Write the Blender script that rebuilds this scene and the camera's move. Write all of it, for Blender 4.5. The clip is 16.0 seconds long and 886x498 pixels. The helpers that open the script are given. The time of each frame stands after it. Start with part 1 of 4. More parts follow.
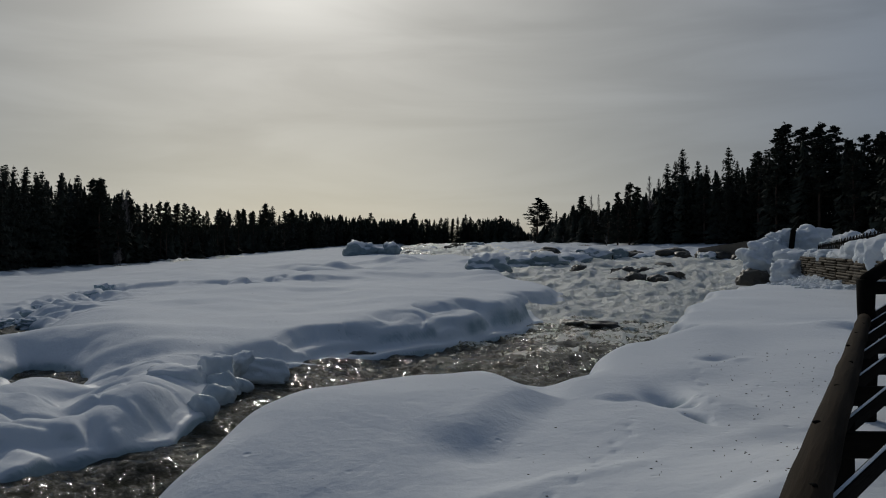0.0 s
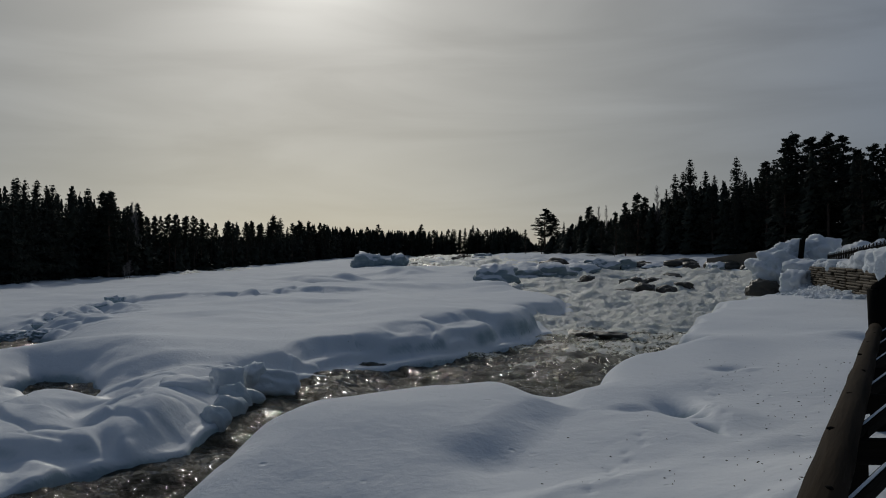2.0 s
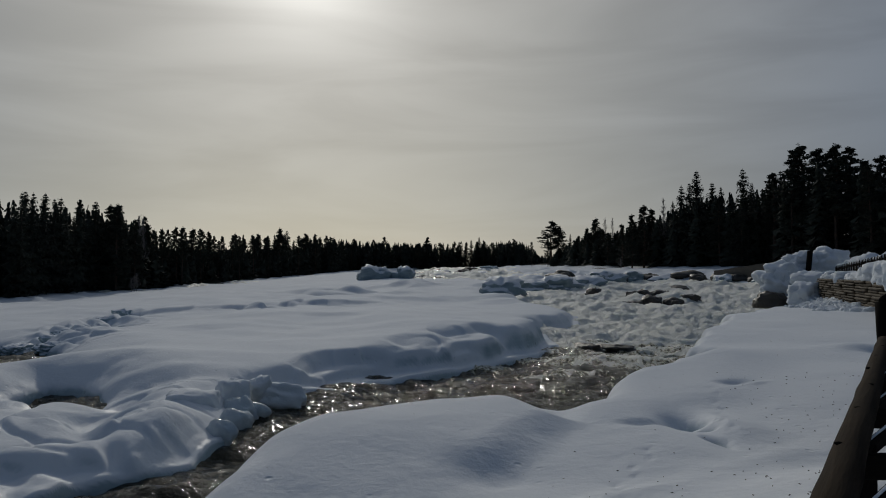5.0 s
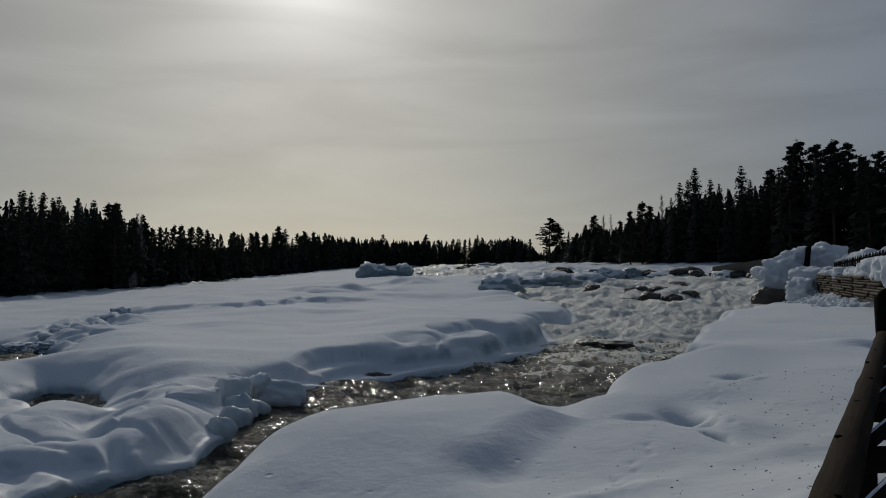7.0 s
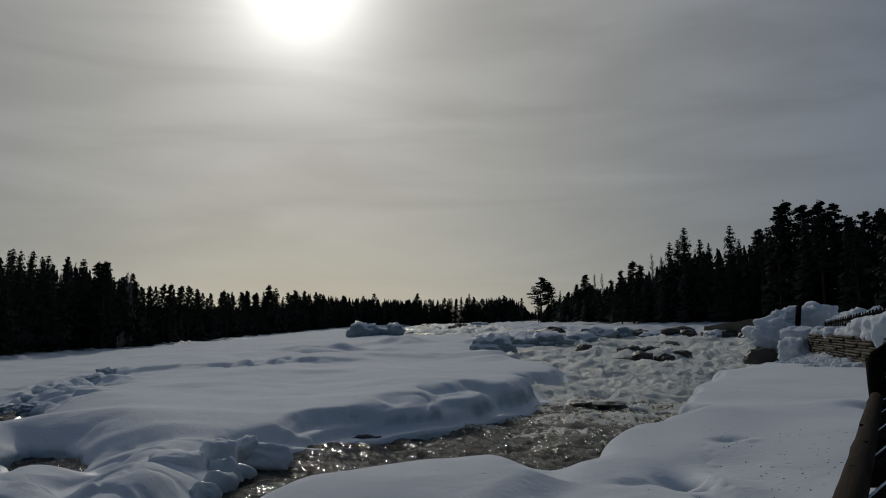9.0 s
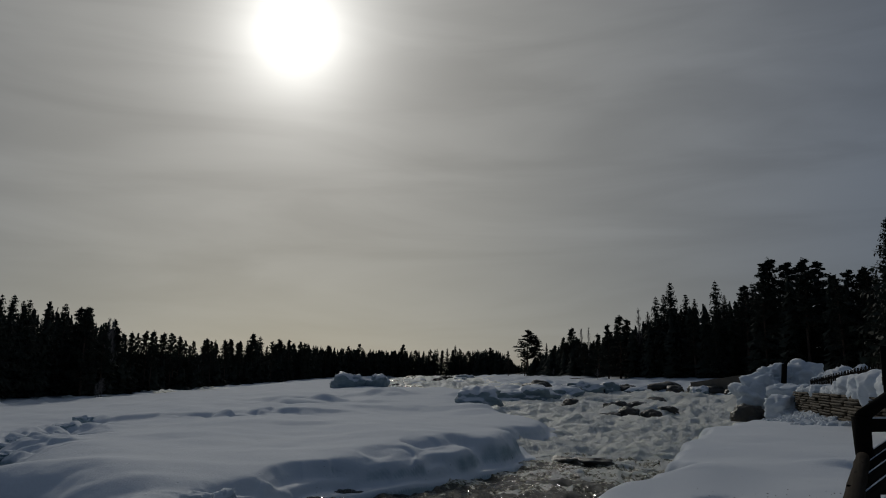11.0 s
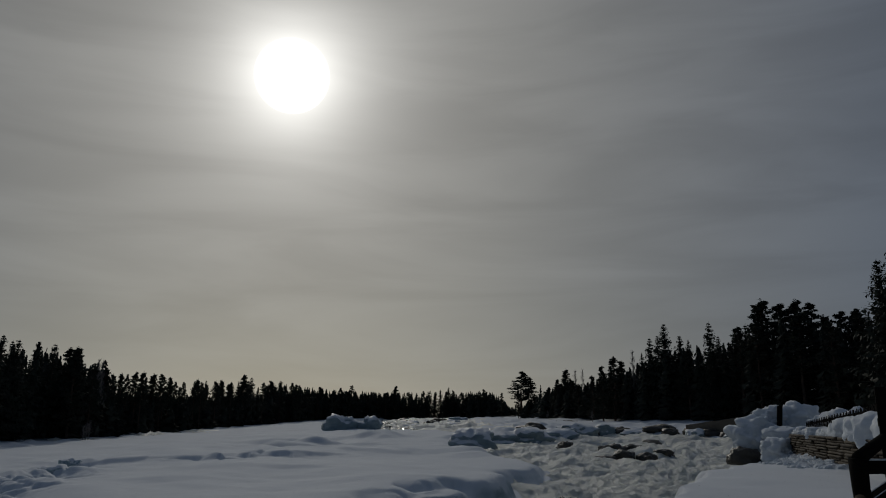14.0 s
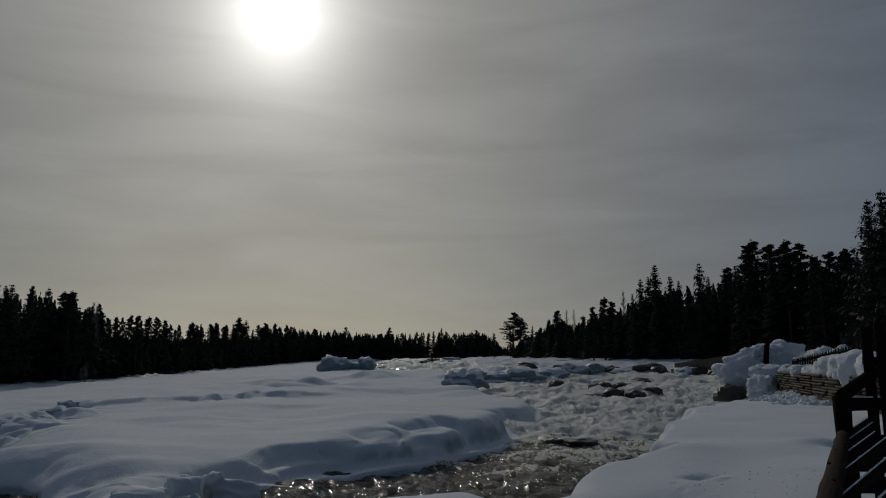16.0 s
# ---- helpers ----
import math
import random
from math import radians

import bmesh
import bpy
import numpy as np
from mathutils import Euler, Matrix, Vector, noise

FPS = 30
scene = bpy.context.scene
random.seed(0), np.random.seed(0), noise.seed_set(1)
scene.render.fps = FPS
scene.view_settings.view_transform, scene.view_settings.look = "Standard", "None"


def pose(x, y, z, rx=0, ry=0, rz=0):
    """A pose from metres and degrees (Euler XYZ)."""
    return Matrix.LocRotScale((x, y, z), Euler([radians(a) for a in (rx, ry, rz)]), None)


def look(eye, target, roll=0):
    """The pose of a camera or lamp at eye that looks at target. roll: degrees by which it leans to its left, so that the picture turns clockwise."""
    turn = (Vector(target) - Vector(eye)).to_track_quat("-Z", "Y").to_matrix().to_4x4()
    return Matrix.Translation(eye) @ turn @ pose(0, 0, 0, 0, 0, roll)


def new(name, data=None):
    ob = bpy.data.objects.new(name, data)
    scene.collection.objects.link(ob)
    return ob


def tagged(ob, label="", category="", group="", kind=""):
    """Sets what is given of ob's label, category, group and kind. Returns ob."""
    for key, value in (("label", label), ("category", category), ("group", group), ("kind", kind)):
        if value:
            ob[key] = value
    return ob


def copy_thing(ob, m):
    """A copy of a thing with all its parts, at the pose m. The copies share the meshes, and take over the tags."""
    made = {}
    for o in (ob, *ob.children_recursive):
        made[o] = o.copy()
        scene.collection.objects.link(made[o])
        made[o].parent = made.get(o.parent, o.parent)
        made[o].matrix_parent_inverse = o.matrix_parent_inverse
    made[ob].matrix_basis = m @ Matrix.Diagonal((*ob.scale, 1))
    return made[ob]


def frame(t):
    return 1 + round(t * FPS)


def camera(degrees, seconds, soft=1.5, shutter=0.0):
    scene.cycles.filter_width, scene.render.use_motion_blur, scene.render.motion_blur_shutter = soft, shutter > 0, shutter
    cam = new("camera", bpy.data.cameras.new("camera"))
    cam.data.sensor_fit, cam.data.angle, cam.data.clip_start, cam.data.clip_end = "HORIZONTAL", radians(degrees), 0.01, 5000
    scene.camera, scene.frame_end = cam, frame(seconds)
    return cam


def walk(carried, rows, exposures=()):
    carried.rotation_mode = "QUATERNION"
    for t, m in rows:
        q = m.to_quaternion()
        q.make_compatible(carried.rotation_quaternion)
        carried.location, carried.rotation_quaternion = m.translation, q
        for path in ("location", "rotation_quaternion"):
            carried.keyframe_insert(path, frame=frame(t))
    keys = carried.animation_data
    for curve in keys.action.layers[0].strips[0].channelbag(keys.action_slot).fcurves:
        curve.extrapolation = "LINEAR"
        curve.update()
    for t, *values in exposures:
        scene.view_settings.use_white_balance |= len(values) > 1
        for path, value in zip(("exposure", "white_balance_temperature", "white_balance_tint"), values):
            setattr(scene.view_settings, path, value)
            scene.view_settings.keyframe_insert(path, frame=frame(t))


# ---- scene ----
cam = camera(62.8, 16.0, soft=1.0)
PATH = [
    (0, (0.040, 0.089, 1.648), (0.039, 2.089, 1.648), -0.0),
    (0.5, (0.066, 0.140, 1.649), (0.079, 2.140, 1.674), 0.3),
    (1, (-0.009, 0.012, 1.665), (0.004, 2.011, 1.719), 0.7),
    (1.5, (-0.015, -0.006, 1.651), (-0.02, 1.991, 1.766), 0.3),
    (2, (-0.02, -0.006, 1.649), (-0.041, 1.994, 1.68), -0.2),
    (2.5, (-0.025, -0.015, 1.653), (-0.049, 1.984, 1.702), -0.2),
    (3, (-0.01, 0.003, 1.652), (-0.042, 2.002, 1.713), -0.2),
    (3.5, (-0.015, -0.016, 1.658), (-0.051, 1.982, 1.734), -0.4),
    (4, (-0.015, -0.02, 1.657), (-0.053, 1.979, 1.715), -0.3),
    (6.5, (-0.012, -0.005, 1.657), (-0.048, 1.993, 1.737), -0.4),
    (7, (-0.024, -0.017, 1.648), (-0.058, 1.982, 1.706), -0.5),
    (7.5, (-0.021, -0.019, 1.657), (-0.056, 1.979, 1.721), -0.5),
    (8, (-0.007, 0.0, 1.663), (-0.042, 1.995, 1.799), -0.5),
    (8.5, (-0.004, 0.009, 1.661), (-0.029, 2.001, 1.839), -0.4),
    (9, (-0.006, -0.003, 1.661), (-0.015, 1.985, 1.881), -0.5),
    (11.5, (0.004, 0.003, 1.662), (0.035, 1.966, 2.044), 0.5),
    (12, (-0.012, -0.026, 1.666), (0.022, 1.933, 2.07), 0.5),
    (12.5, (-0.028, -0.044, 1.669), (0.007, 1.91, 2.096), 0.3),
    (13, (-0.03, -0.051, 1.656), (0.007, 1.902, 2.085), 0.4),
    (13.5, (-0.049, -0.079, 1.676), (-0.01, 1.872, 2.112), 0.3),
    (14, (-0.02, -0.031, 1.645), (0.023, 1.913, 2.114), 0.4),
    (14.5, (-0.053, -0.077, 1.66), (-0.003, 1.871, 2.106), 0.4),
    (15, (-0.065, -0.1, 1.666), (-0.005, 1.863, 2.043), 0.3),
    (15.5, (-0.039, -0.063, 1.663), (0.023, 1.905, 2.011), 0.2),
    (16, (-0.021, -0.025, 1.664), (0.044, 1.949, 1.977), 0.0),
]
walk(cam, [(t, look(eye, target, roll)) for t, eye, target, roll in PATH],
     exposures=[(0, 0.2), (1.5, 0.11), (4, 0.09), (7.5, 0.08), (9, -0.08), (11.5, -0.42), (14, -0.54), (15, -0.52), (16, -0.48)])

# ---------------------------------------------------------------- light
SUN_AZ, SUN_EL = radians(-11.6), radians(26.3)
SUN_DIR = Vector((math.sin(SUN_AZ) * math.cos(SUN_EL), math.cos(SUN_AZ) * math.cos(SUN_EL), math.sin(SUN_EL)))


class Nodes:
    """Short-hand for node trees."""

    def __init__(self, tree):
        self.tree = tree
        tree.nodes.clear()

    def add(self, kind, **settings):
        node = self.tree.nodes.new(kind)
        for key, value in settings.items():
            setattr(node, key, value)
        return node

    def put(self, value, socket):
        if isinstance(value, bpy.types.NodeSocket):
            self.tree.links.new(value, socket)
        else:
            socket.default_value = value

    def math(self, op, a, b=0.0, c=0.0, clamp=False):
        node = self.add("ShaderNodeMath", operation=op, use_clamp=clamp)
        for value, socket in zip((a, b, c), node.inputs):
            self.put(value, socket)
        return node.outputs[0]

    def vmath(self, op, a, b=(0, 0, 0), out=0):
        node = self.add("ShaderNodeVectorMath", operation=op)
        self.put(a, node.inputs[0])
        self.put(b, node.inputs[1])
        return node.outputs[out]

    def mix(self, fac, a, b, kind="MIX"):
        node = self.add("ShaderNodeMix", data_type="RGBA", blend_type=kind)
        self.put(fac, node.inputs[0])
        self.put(a, node.inputs[6])
        self.put(b, node.inputs[7])
        return node.outputs[2]

    def span(self, value, a, b, c=0.0, d=1.0):
        node = self.add("ShaderNodeMapRange", interpolation_type="SMOOTHSTEP")
        for v, s in zip((value, a, b, c, d), node.inputs):
            self.put(v, s)
        return node.outputs[0]

    def noise(self, vector, scale, detail=4.0, rough=0.55, warp=0.0):
        node = self.add("ShaderNodeTexNoise")
        self.put(vector, node.inputs["Vector"])
        node.inputs["Scale"].default_value = scale
        node.inputs["Detail"].default_value = detail
        node.inputs["Roughness"].default_value = rough
        node.inputs["Distortion"].default_value = warp
        return node.outputs[0]

    def scaled(self, vector, scale):
        node = self.add("ShaderNodeMapping")
        self.put(vector, node.inputs[0])
        node.inputs["Scale"].default_value = scale
        return node.outputs[0]


world = bpy.data.worlds.new("winter_sky")
scene.world = world
world.use_nodes = True
N = Nodes(world.node_tree)
way = N.vmath("NORMALIZE", N.add("ShaderNodeTexCoord").outputs["Generated"])
sep = N.add("ShaderNodeSeparateXYZ")
N.put(way, sep.inputs[0])
elev = N.math("MULTIPLY", N.math("ARCSINE", sep.outputs[2]), 57.2958)
elev_up = N.math("MAXIMUM", elev, 0.0)
theta = N.math("MULTIPLY", N.math("ARCCOSINE", N.vmath("DOT_PRODUCT", way, tuple(SUN_DIR), out=1)), 57.2958)


def decay(value, start, length, height):
    e = N.math("EXPONENT", N.math("DIVIDE", N.math("SUBTRACT", start, N.math("MAXIMUM", value, start)), length))
    return N.math("MULTIPLY", e, height)


# thin high cloud: grey veil, brighter round the sun, with long faint streaks
veil = N.math("ADD", decay(theta, 0.0, 34.0, 0.44), 0.034)
lie = N.add("ShaderNodeCombineXYZ")
N.put(N.math("MULTIPLY", N.math("ARCTAN2", sep.outputs[0], sep.outputs[1]), 1.6), lie.inputs[0])
N.put(N.math("MULTIPLY", elev, 0.16), lie.inputs[1])
streak = N.noise(lie.outputs[0], 1.5, 5.0, 0.5, 0.6)
veil = N.math("MULTIPLY", veil, N.span(streak, 0.28, 0.72, 0.86, 1.10))
cool = N.span(theta, 12.0, 85.0)
tint = N.mix(cool, (0.985, 0.985, 0.94, 1), (0.55, 0.87, 1.45, 1))
grey = N.vmath("SCALE", tint)
N.put(veil, grey.node.inputs["Scale"])
low = N.math("MULTIPLY", decay(elev_up, 0.0, 6.5, 0.30), decay(theta, 20.0, 16.0, 1.0))
warm = N.vmath("SCALE", (1.0, 0.90, 0.57))
N.put(low, warm.node.inputs["Scale"])
glow = N.math("ADD", decay(theta, 2.7, 3.0, 0.95), N.math("MULTIPLY", N.span(theta, 2.85, 2.3), 5.8))
halo = N.vmath("SCALE", (1.0, 0.99, 0.95))
N.put(glow, halo.node.inputs["Scale"])
total = N.vmath("ADD", N.vmath("ADD", grey, warm), halo)
air = N.add("ShaderNodeTexSky", sky_type="NISHITA", sun_disc=False, sun_elevation=SUN_EL, sun_rotation=SUN_AZ)
blue = N.vmath("SCALE", air.outputs[0])
blue.node.inputs["Scale"].default_value = 0.004
total = N.vmath("ADD", total, blue)
bg = N.add("ShaderNodeBackground")
N.put(total, bg.inputs[0])
bg.inputs[1].default_value = 1.0
out = N.add("ShaderNodeOutputWorld")
N.put(bg.outputs[0], out.inputs[0])

lamp = bpy.data.lights.new("sun", "SUN")
lamp.energy, lamp.angle, lamp.color = 0.76, radians(3.2), (1.0, 0.96, 0.865)
new("sun", lamp).matrix_world = look(SUN_DIR * 200, (0, 0, 0))


# ---------------------------------------------------------------- materials
def material(name):
    m = bpy.data.materials.new(name)
    m.use_nodes = True
    nodes = Nodes(m.node_tree)
    bsdf = nodes.add("ShaderNodeBsdfPrincipled")
    end = nodes.add("ShaderNodeOutputMaterial")
    nodes.put(bsdf.outputs[0], end.inputs[0])
    return m, nodes, bsdf


def bump(nodes, bsdf, height, strength=0.5, distance=0.02):
    b = nodes.add("ShaderNodeBump")
    b.inputs["Strength"].default_value = strength
    b.inputs["Distance"].default_value = distance
    nodes.put(height, b.inputs["Height"])
    nodes.put(b.outputs[0], bsdf.inputs["Normal"])


def snow_material(name, with_litter=False):
    m, n, b = material(name)
    geo = n.add("ShaderNodeNewGeometry")
    p = geo.outputs["Position"]
    nz = n.add("ShaderNodeSeparateXYZ")
    n.put(geo.outputs["Normal"], nz.inputs[0])
    big = n.noise(p, 0.35, 3.0)
    fine = n.noise(p, 9.0, 5.0, 0.6)
    tone = n.mix(big, (0.73, 0.76, 0.80, 1), (0.83, 0.85, 0.87, 1))
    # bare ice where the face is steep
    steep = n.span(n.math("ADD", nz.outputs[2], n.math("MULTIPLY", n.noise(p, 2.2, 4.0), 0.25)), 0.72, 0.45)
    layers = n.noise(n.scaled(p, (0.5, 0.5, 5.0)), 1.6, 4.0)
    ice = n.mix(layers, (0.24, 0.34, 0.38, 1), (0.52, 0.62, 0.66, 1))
    at = n.add("ShaderNodeSeparateXYZ")
    n.put(p, at.inputs[0])
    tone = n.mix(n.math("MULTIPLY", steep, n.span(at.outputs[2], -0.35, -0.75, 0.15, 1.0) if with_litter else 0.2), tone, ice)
    if with_litter:
        mark = n.add("ShaderNodeAttribute", attribute_name="litter")
        earth = n.mix(n.noise(p, 1.3, 4.0), (0.030, 0.028, 0.020, 1), (0.10, 0.095, 0.085, 1))
        tone = n.mix(mark.outputs["Fac"], tone, earth)
        # small needles and bark crumbs that lie on the snow
        vor = n.add("ShaderNodeTexVoronoi", feature="F1")
        n.put(n.scaled(p, (2.2, 3.4, 1.0)), vor.inputs["Vector"])
        vor.inputs["Scale"].default_value = 1.6
        speck = n.span(vor.outputs["Distance"], 0.06, 0.035)
        tone = n.mix(n.math("MULTIPLY", speck, n.span(big, 0.45, 0.6)), tone, (0.12, 0.10, 0.07, 1))
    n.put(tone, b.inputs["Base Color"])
    n.put(n.math("SUBTRACT", 0.85, n.math("MULTIPLY", steep, 0.5 if with_litter else 0.1)), b.inputs["Roughness"])
    b.inputs["Specular IOR Level"].default_value = 0.18
    if with_litter:
        wet = n.math("MULTIPLY", n.span(at.outputs[2], -1.30, -1.62), n.span(n.noise(p, 1.4, 4.0), 0.42, 0.60))
        dull = n.math("SUBTRACT", 0.85, n.math("MULTIPLY", steep, 0.5))
        n.put(n.math("SUBTRACT", dull, n.math("MULTIPLY", wet, 0.30)), b.inputs["Roughness"])
        n.put(n.math("ADD", 0.18, n.math("MULTIPLY", wet, 0.4)), b.inputs["Specular IOR Level"])
    crust = n.noise(p, 2.6, 5.0, 0.62)
    pits = n.add("ShaderNodeTexVoronoi", feature="F1")
    n.put(p, pits.inputs["Vector"])
    pits.inputs["Scale"].default_value = 2.4
    dent = n.math("MULTIPLY", n.span(pits.outputs["Distance"], 0.0, 0.14), n.span(big, 0.4, 0.55, 0.15, 0.9))
    bump(n, b, n.math("ADD", dent, n.math("ADD", n.math("MULTIPLY", fine, 0.75), n.math("MULTIPLY", crust, 0.5))), 0.6, 0.034)
    return m


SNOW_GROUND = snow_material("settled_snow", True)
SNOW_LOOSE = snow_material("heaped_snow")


def rock_material():
    m, n, b = material("wet_rock")
    p = n.add("ShaderNodeNewGeometry").outputs["Position"]
    n.put(n.mix(n.noise(p, 1.5, 6.0), (0.026, 0.023, 0.018, 1), (0.10, 0.086, 0.066, 1)), b.inputs["Base Color"])
    b.inputs["Roughness"].default_value = 0.45
    bump(n, b, n.noise(p, 5.0, 6.0, 0.65), 0.8, 0.08)
    return m


ROCK = rock_material()


def ice_rock_material():
    m, n, b = material("ice_coated_rock")
    geo = n.add("ShaderNodeNewGeometry")
    p = geo.outputs["Position"]
    nz = n.add("ShaderNodeSeparateXYZ")
    n.put(geo.outputs["Normal"], nz.inputs[0])
    cap = n.span(n.math("ADD", nz.outputs[2], n.math("MULTIPLY", n.noise(p, 0.45, 3.0), 0.5)), 0.62, 0.90)
    ice = n.mix(n.noise(n.scaled(p, (1, 1, 3)), 0.9, 5.0), (0.12, 0.18, 0.20, 1), (0.46, 0.55, 0.58, 1))
    n.put(n.mix(cap, ice, (0.86, 0.87, 0.89, 1)), b.inputs["Base Color"])
    b.inputs["Roughness"].default_value = 0.6
    bump(n, b, n.noise(p, 3.0, 6.0, 0.6), 0.7, 0.12)
    return m


ICE_ROCK = ice_rock_material()


def wet_ice_material():
    m, n, b = material("wet_ice")
    p = n.add("ShaderNodeNewGeometry").outputs["Position"]
    n.put(n.mix(n.noise(p, 3.0, 4.0), (0.42, 0.49, 0.53, 1), (0.72, 0.77, 0.80, 1)), b.inputs["Base Color"])
    n.put(n.span(n.noise(p, 4.0, 4.0), 0.35, 0.65, 0.12, 0.45), b.inputs["Roughness"])
    b.inputs["IOR"].default_value = 1.31
    bump(n, b, n.noise(p, 9.0, 4.0), 0.6, 0.03)
    return m


WET_ICE = wet_ice_material()


def water_material():
    m, n, b = material("river_water")
    p = n.add("ShaderNodeNewGeometry").outputs["Position"]
    mark = n.add("ShaderNodeAttribute", attribute_name="foam").outputs["Fac"]
    wisps = n.noise(n.scaled(p, (1.3, 0.6, 1.0)), 1.5, 9.0, 0.7, 1.6)
    fine = n.noise(p, 6.0, 5.0, 0.7)
    level = n.math("ADD", n.math("MULTIPLY", wisps, 0.65), n.math("MULTIPLY", fine, 0.35))
    level = n.math("ADD", n.math("MULTIPLY", n.math("SUBTRACT", level, 0.5), 2.1), 0.5)
    foam = n.span(n.math("ADD", mark, level), 0.78, 1.16)
    deep = n.mix(n.noise(p, 0.4, 3.0), (0.018, 0.017, 0.010, 1), (0.055, 0.050, 0.028, 1))
    # thin foam; its olive also paints the shade in the wave troughs
    thin = n.mix(n.noise(p, 2.2, 5.0, 0.6), (0.19, 0.178, 0.098, 1), (0.46, 0.44, 0.31, 1))
    tone = n.mix(n.span(foam, 0.0, 0.45), deep, thin)
    n.put(n.mix(n.span(foam, 0.35, 0.95), tone, (0.90, 0.89, 0.81, 1)), b.inputs["Base Color"])
    n.put(n.math("ADD", n.math("MULTIPLY", foam, 0.5), 0.06), b.inputs["Roughness"])
    b.inputs["IOR"].default_value = 1.33
    n.put(n.math("MULTIPLY", n.span(foam, 0.3, 0.9), 0.6), b.inputs["Subsurface Weight"])
    b.inputs["Subsurface Radius"].default_value = (0.6, 0.6, 0.55)
    b.inputs["Subsurface Scale"].default_value = 0.25
    ripple = n.noise(n.scaled(p, (1.0, 1.4, 1.0)), 11.0, 5.0, 0.62, 0.8)
    swell = n.noise(n.scaled(p, (0.7, 1.5, 1.0)), 1.0, 4.0, 0.55, 0.5)
    froth = n.math("MULTIPLY", n.noise(p, 5.5, 6.0, 0.7), n.math("MULTIPLY", foam, 2.2))
    bump(n, b, n.math("ADD", froth, n.math("ADD", n.math("MULTIPLY", swell, 2.4), ripple)), 1.0, 0.12)
    return m


WATER = water_material()


def wood_material(name, dark, light, rough=0.75, gloss=0.2):
    m, n, b = material(name)
    co = n.add("ShaderNodeTexCoord").outputs["Object"]
    rnd = n.add("ShaderNodeObjectInfo").outputs["Random"]
    grain = n.noise(n.scaled(co, (22.0, 22.0, 1.6)), 1.0, 5.0, 0.6, 0.3)
    stain = n.noise(co, 1.7, 3.0)
    tone = n.mix(grain, dark, light)
    tone = n.mix(n.math("MULTIPLY", stain, 0.6), tone, tuple(0.5 * c for c in dark[:3]) + (1,))
    tone = n.mix(n.math("MULTIPLY", rnd, 0.35), tone, light)
    n.put(tone, b.inputs["Base Color"])
    b.inputs["Roughness"].default_value = rough
    b.inputs["Specular IOR Level"].default_value = gloss
    bump(n, b, grain, 0.8, 0.014)
    return m


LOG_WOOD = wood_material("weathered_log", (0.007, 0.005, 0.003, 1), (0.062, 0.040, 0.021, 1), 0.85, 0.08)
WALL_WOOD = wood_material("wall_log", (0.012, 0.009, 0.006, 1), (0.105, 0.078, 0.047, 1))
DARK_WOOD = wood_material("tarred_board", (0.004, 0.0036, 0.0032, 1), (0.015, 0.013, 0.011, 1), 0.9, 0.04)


def plain_noise_material(name, a, b_col, scale, rough=0.85):
    m, n, b = material(name)
    p = n.add("ShaderNodeNewGeometry").outputs["Position"]
    n.put(n.mix(n.noise(p, scale, 4.0), a, b_col), b.inputs["Base Color"])
    b.inputs["Roughness"].default_value = rough
    return m


BARK = plain_noise_material("bark", (0.035, 0.026, 0.02, 1), (0.10, 0.075, 0.055, 1), 6.0)
PINE_BARK = plain_noise_material("pine_bark", (0.035, 0.026, 0.02, 1), (0.10, 0.062, 0.04, 1), 5.0)
BIRCH_BARK = plain_noise_material("birch_bark", (0.07, 0.06, 0.055, 1), (0.28, 0.26, 0.25, 1), 4.0)
NEEDLES = plain_noise_material("needles", (0.011, 0.015, 0.010, 1), (0.032, 0.040, 0.023, 1), 2.0)
CONCRETE = plain_noise_material("stained_stone", (0.10, 0.085, 0.065, 1), (0.24, 0.20, 0.15, 1), 1.2)

# ---------------------------------------------------------------- the lie of the land
PERM = np.random.RandomState(7).permutation(512)
PERM = np.concatenate([PERM, PERM, PERM])
GRAD = np.array([(math.cos(a), math.sin(a)) for a in np.linspace(0, 2 * math.pi, 16, endpoint=False)])


def perlin(x, y, seed=0):
    xi, yi = np.floor(x).astype(int), np.floor(y).astype(int)
    xf, yf = x - xi, y - yi
    u, v = xf ** 3 * (xf * (xf * 6 - 15) + 10), yf ** 3 * (yf * (yf * 6 - 15) + 10)

    def corner(i, j):
        g = GRAD[PERM[PERM[(xi + i + 37 * seed) & 511] + ((yi + j) & 511)] & 15]
        return g[..., 0] * (xf - i) + g[..., 1] * (yf - j)

    a, b = corner(0, 0), corner(1, 0)
    c, d = corner(0, 1), corner(1, 1)
    return (a + u * (b - a)) * (1 - v) + (c + u * (d - c)) * v


def fbm(x, y, scale, octaves=3, seed=0, ridged=False):
    total, size = 0.0, 1.0
    for k in range(octaves):
        q = perlin(x / scale * 2 ** k + 13.7 * k, y / scale * 2 ** k - 7.3 * k, seed + k)
        total = total + size * (np.abs(q) * 2 - 0.5 if ridged else q)
        size *= 0.5
    return total


def inside(poly, x, y):
    """Metres inside the outline (negative outside)."""
    best = np.full(np.shape(x), 1e9)
    odd = np.zeros(np.shape(x), bool)
    for (ax, ay), (bx, by) in zip(poly, poly[1:] + poly[:1]):
        ex, ey = bx - ax, by - ay
        k = np.clip(((x - ax) * ex + (y - ay) * ey) / (ex * ex + ey * ey), 0, 1)
        best = np.minimum(best, np.hypot(x - ax - k * ex, y - ay - k * ey))
        if ay != by:
            odd ^= ((ay > y) != (by > y)) & (x < ex * (y - ay) / (by - ay) + ax)
    return np.where(odd, best, -best)


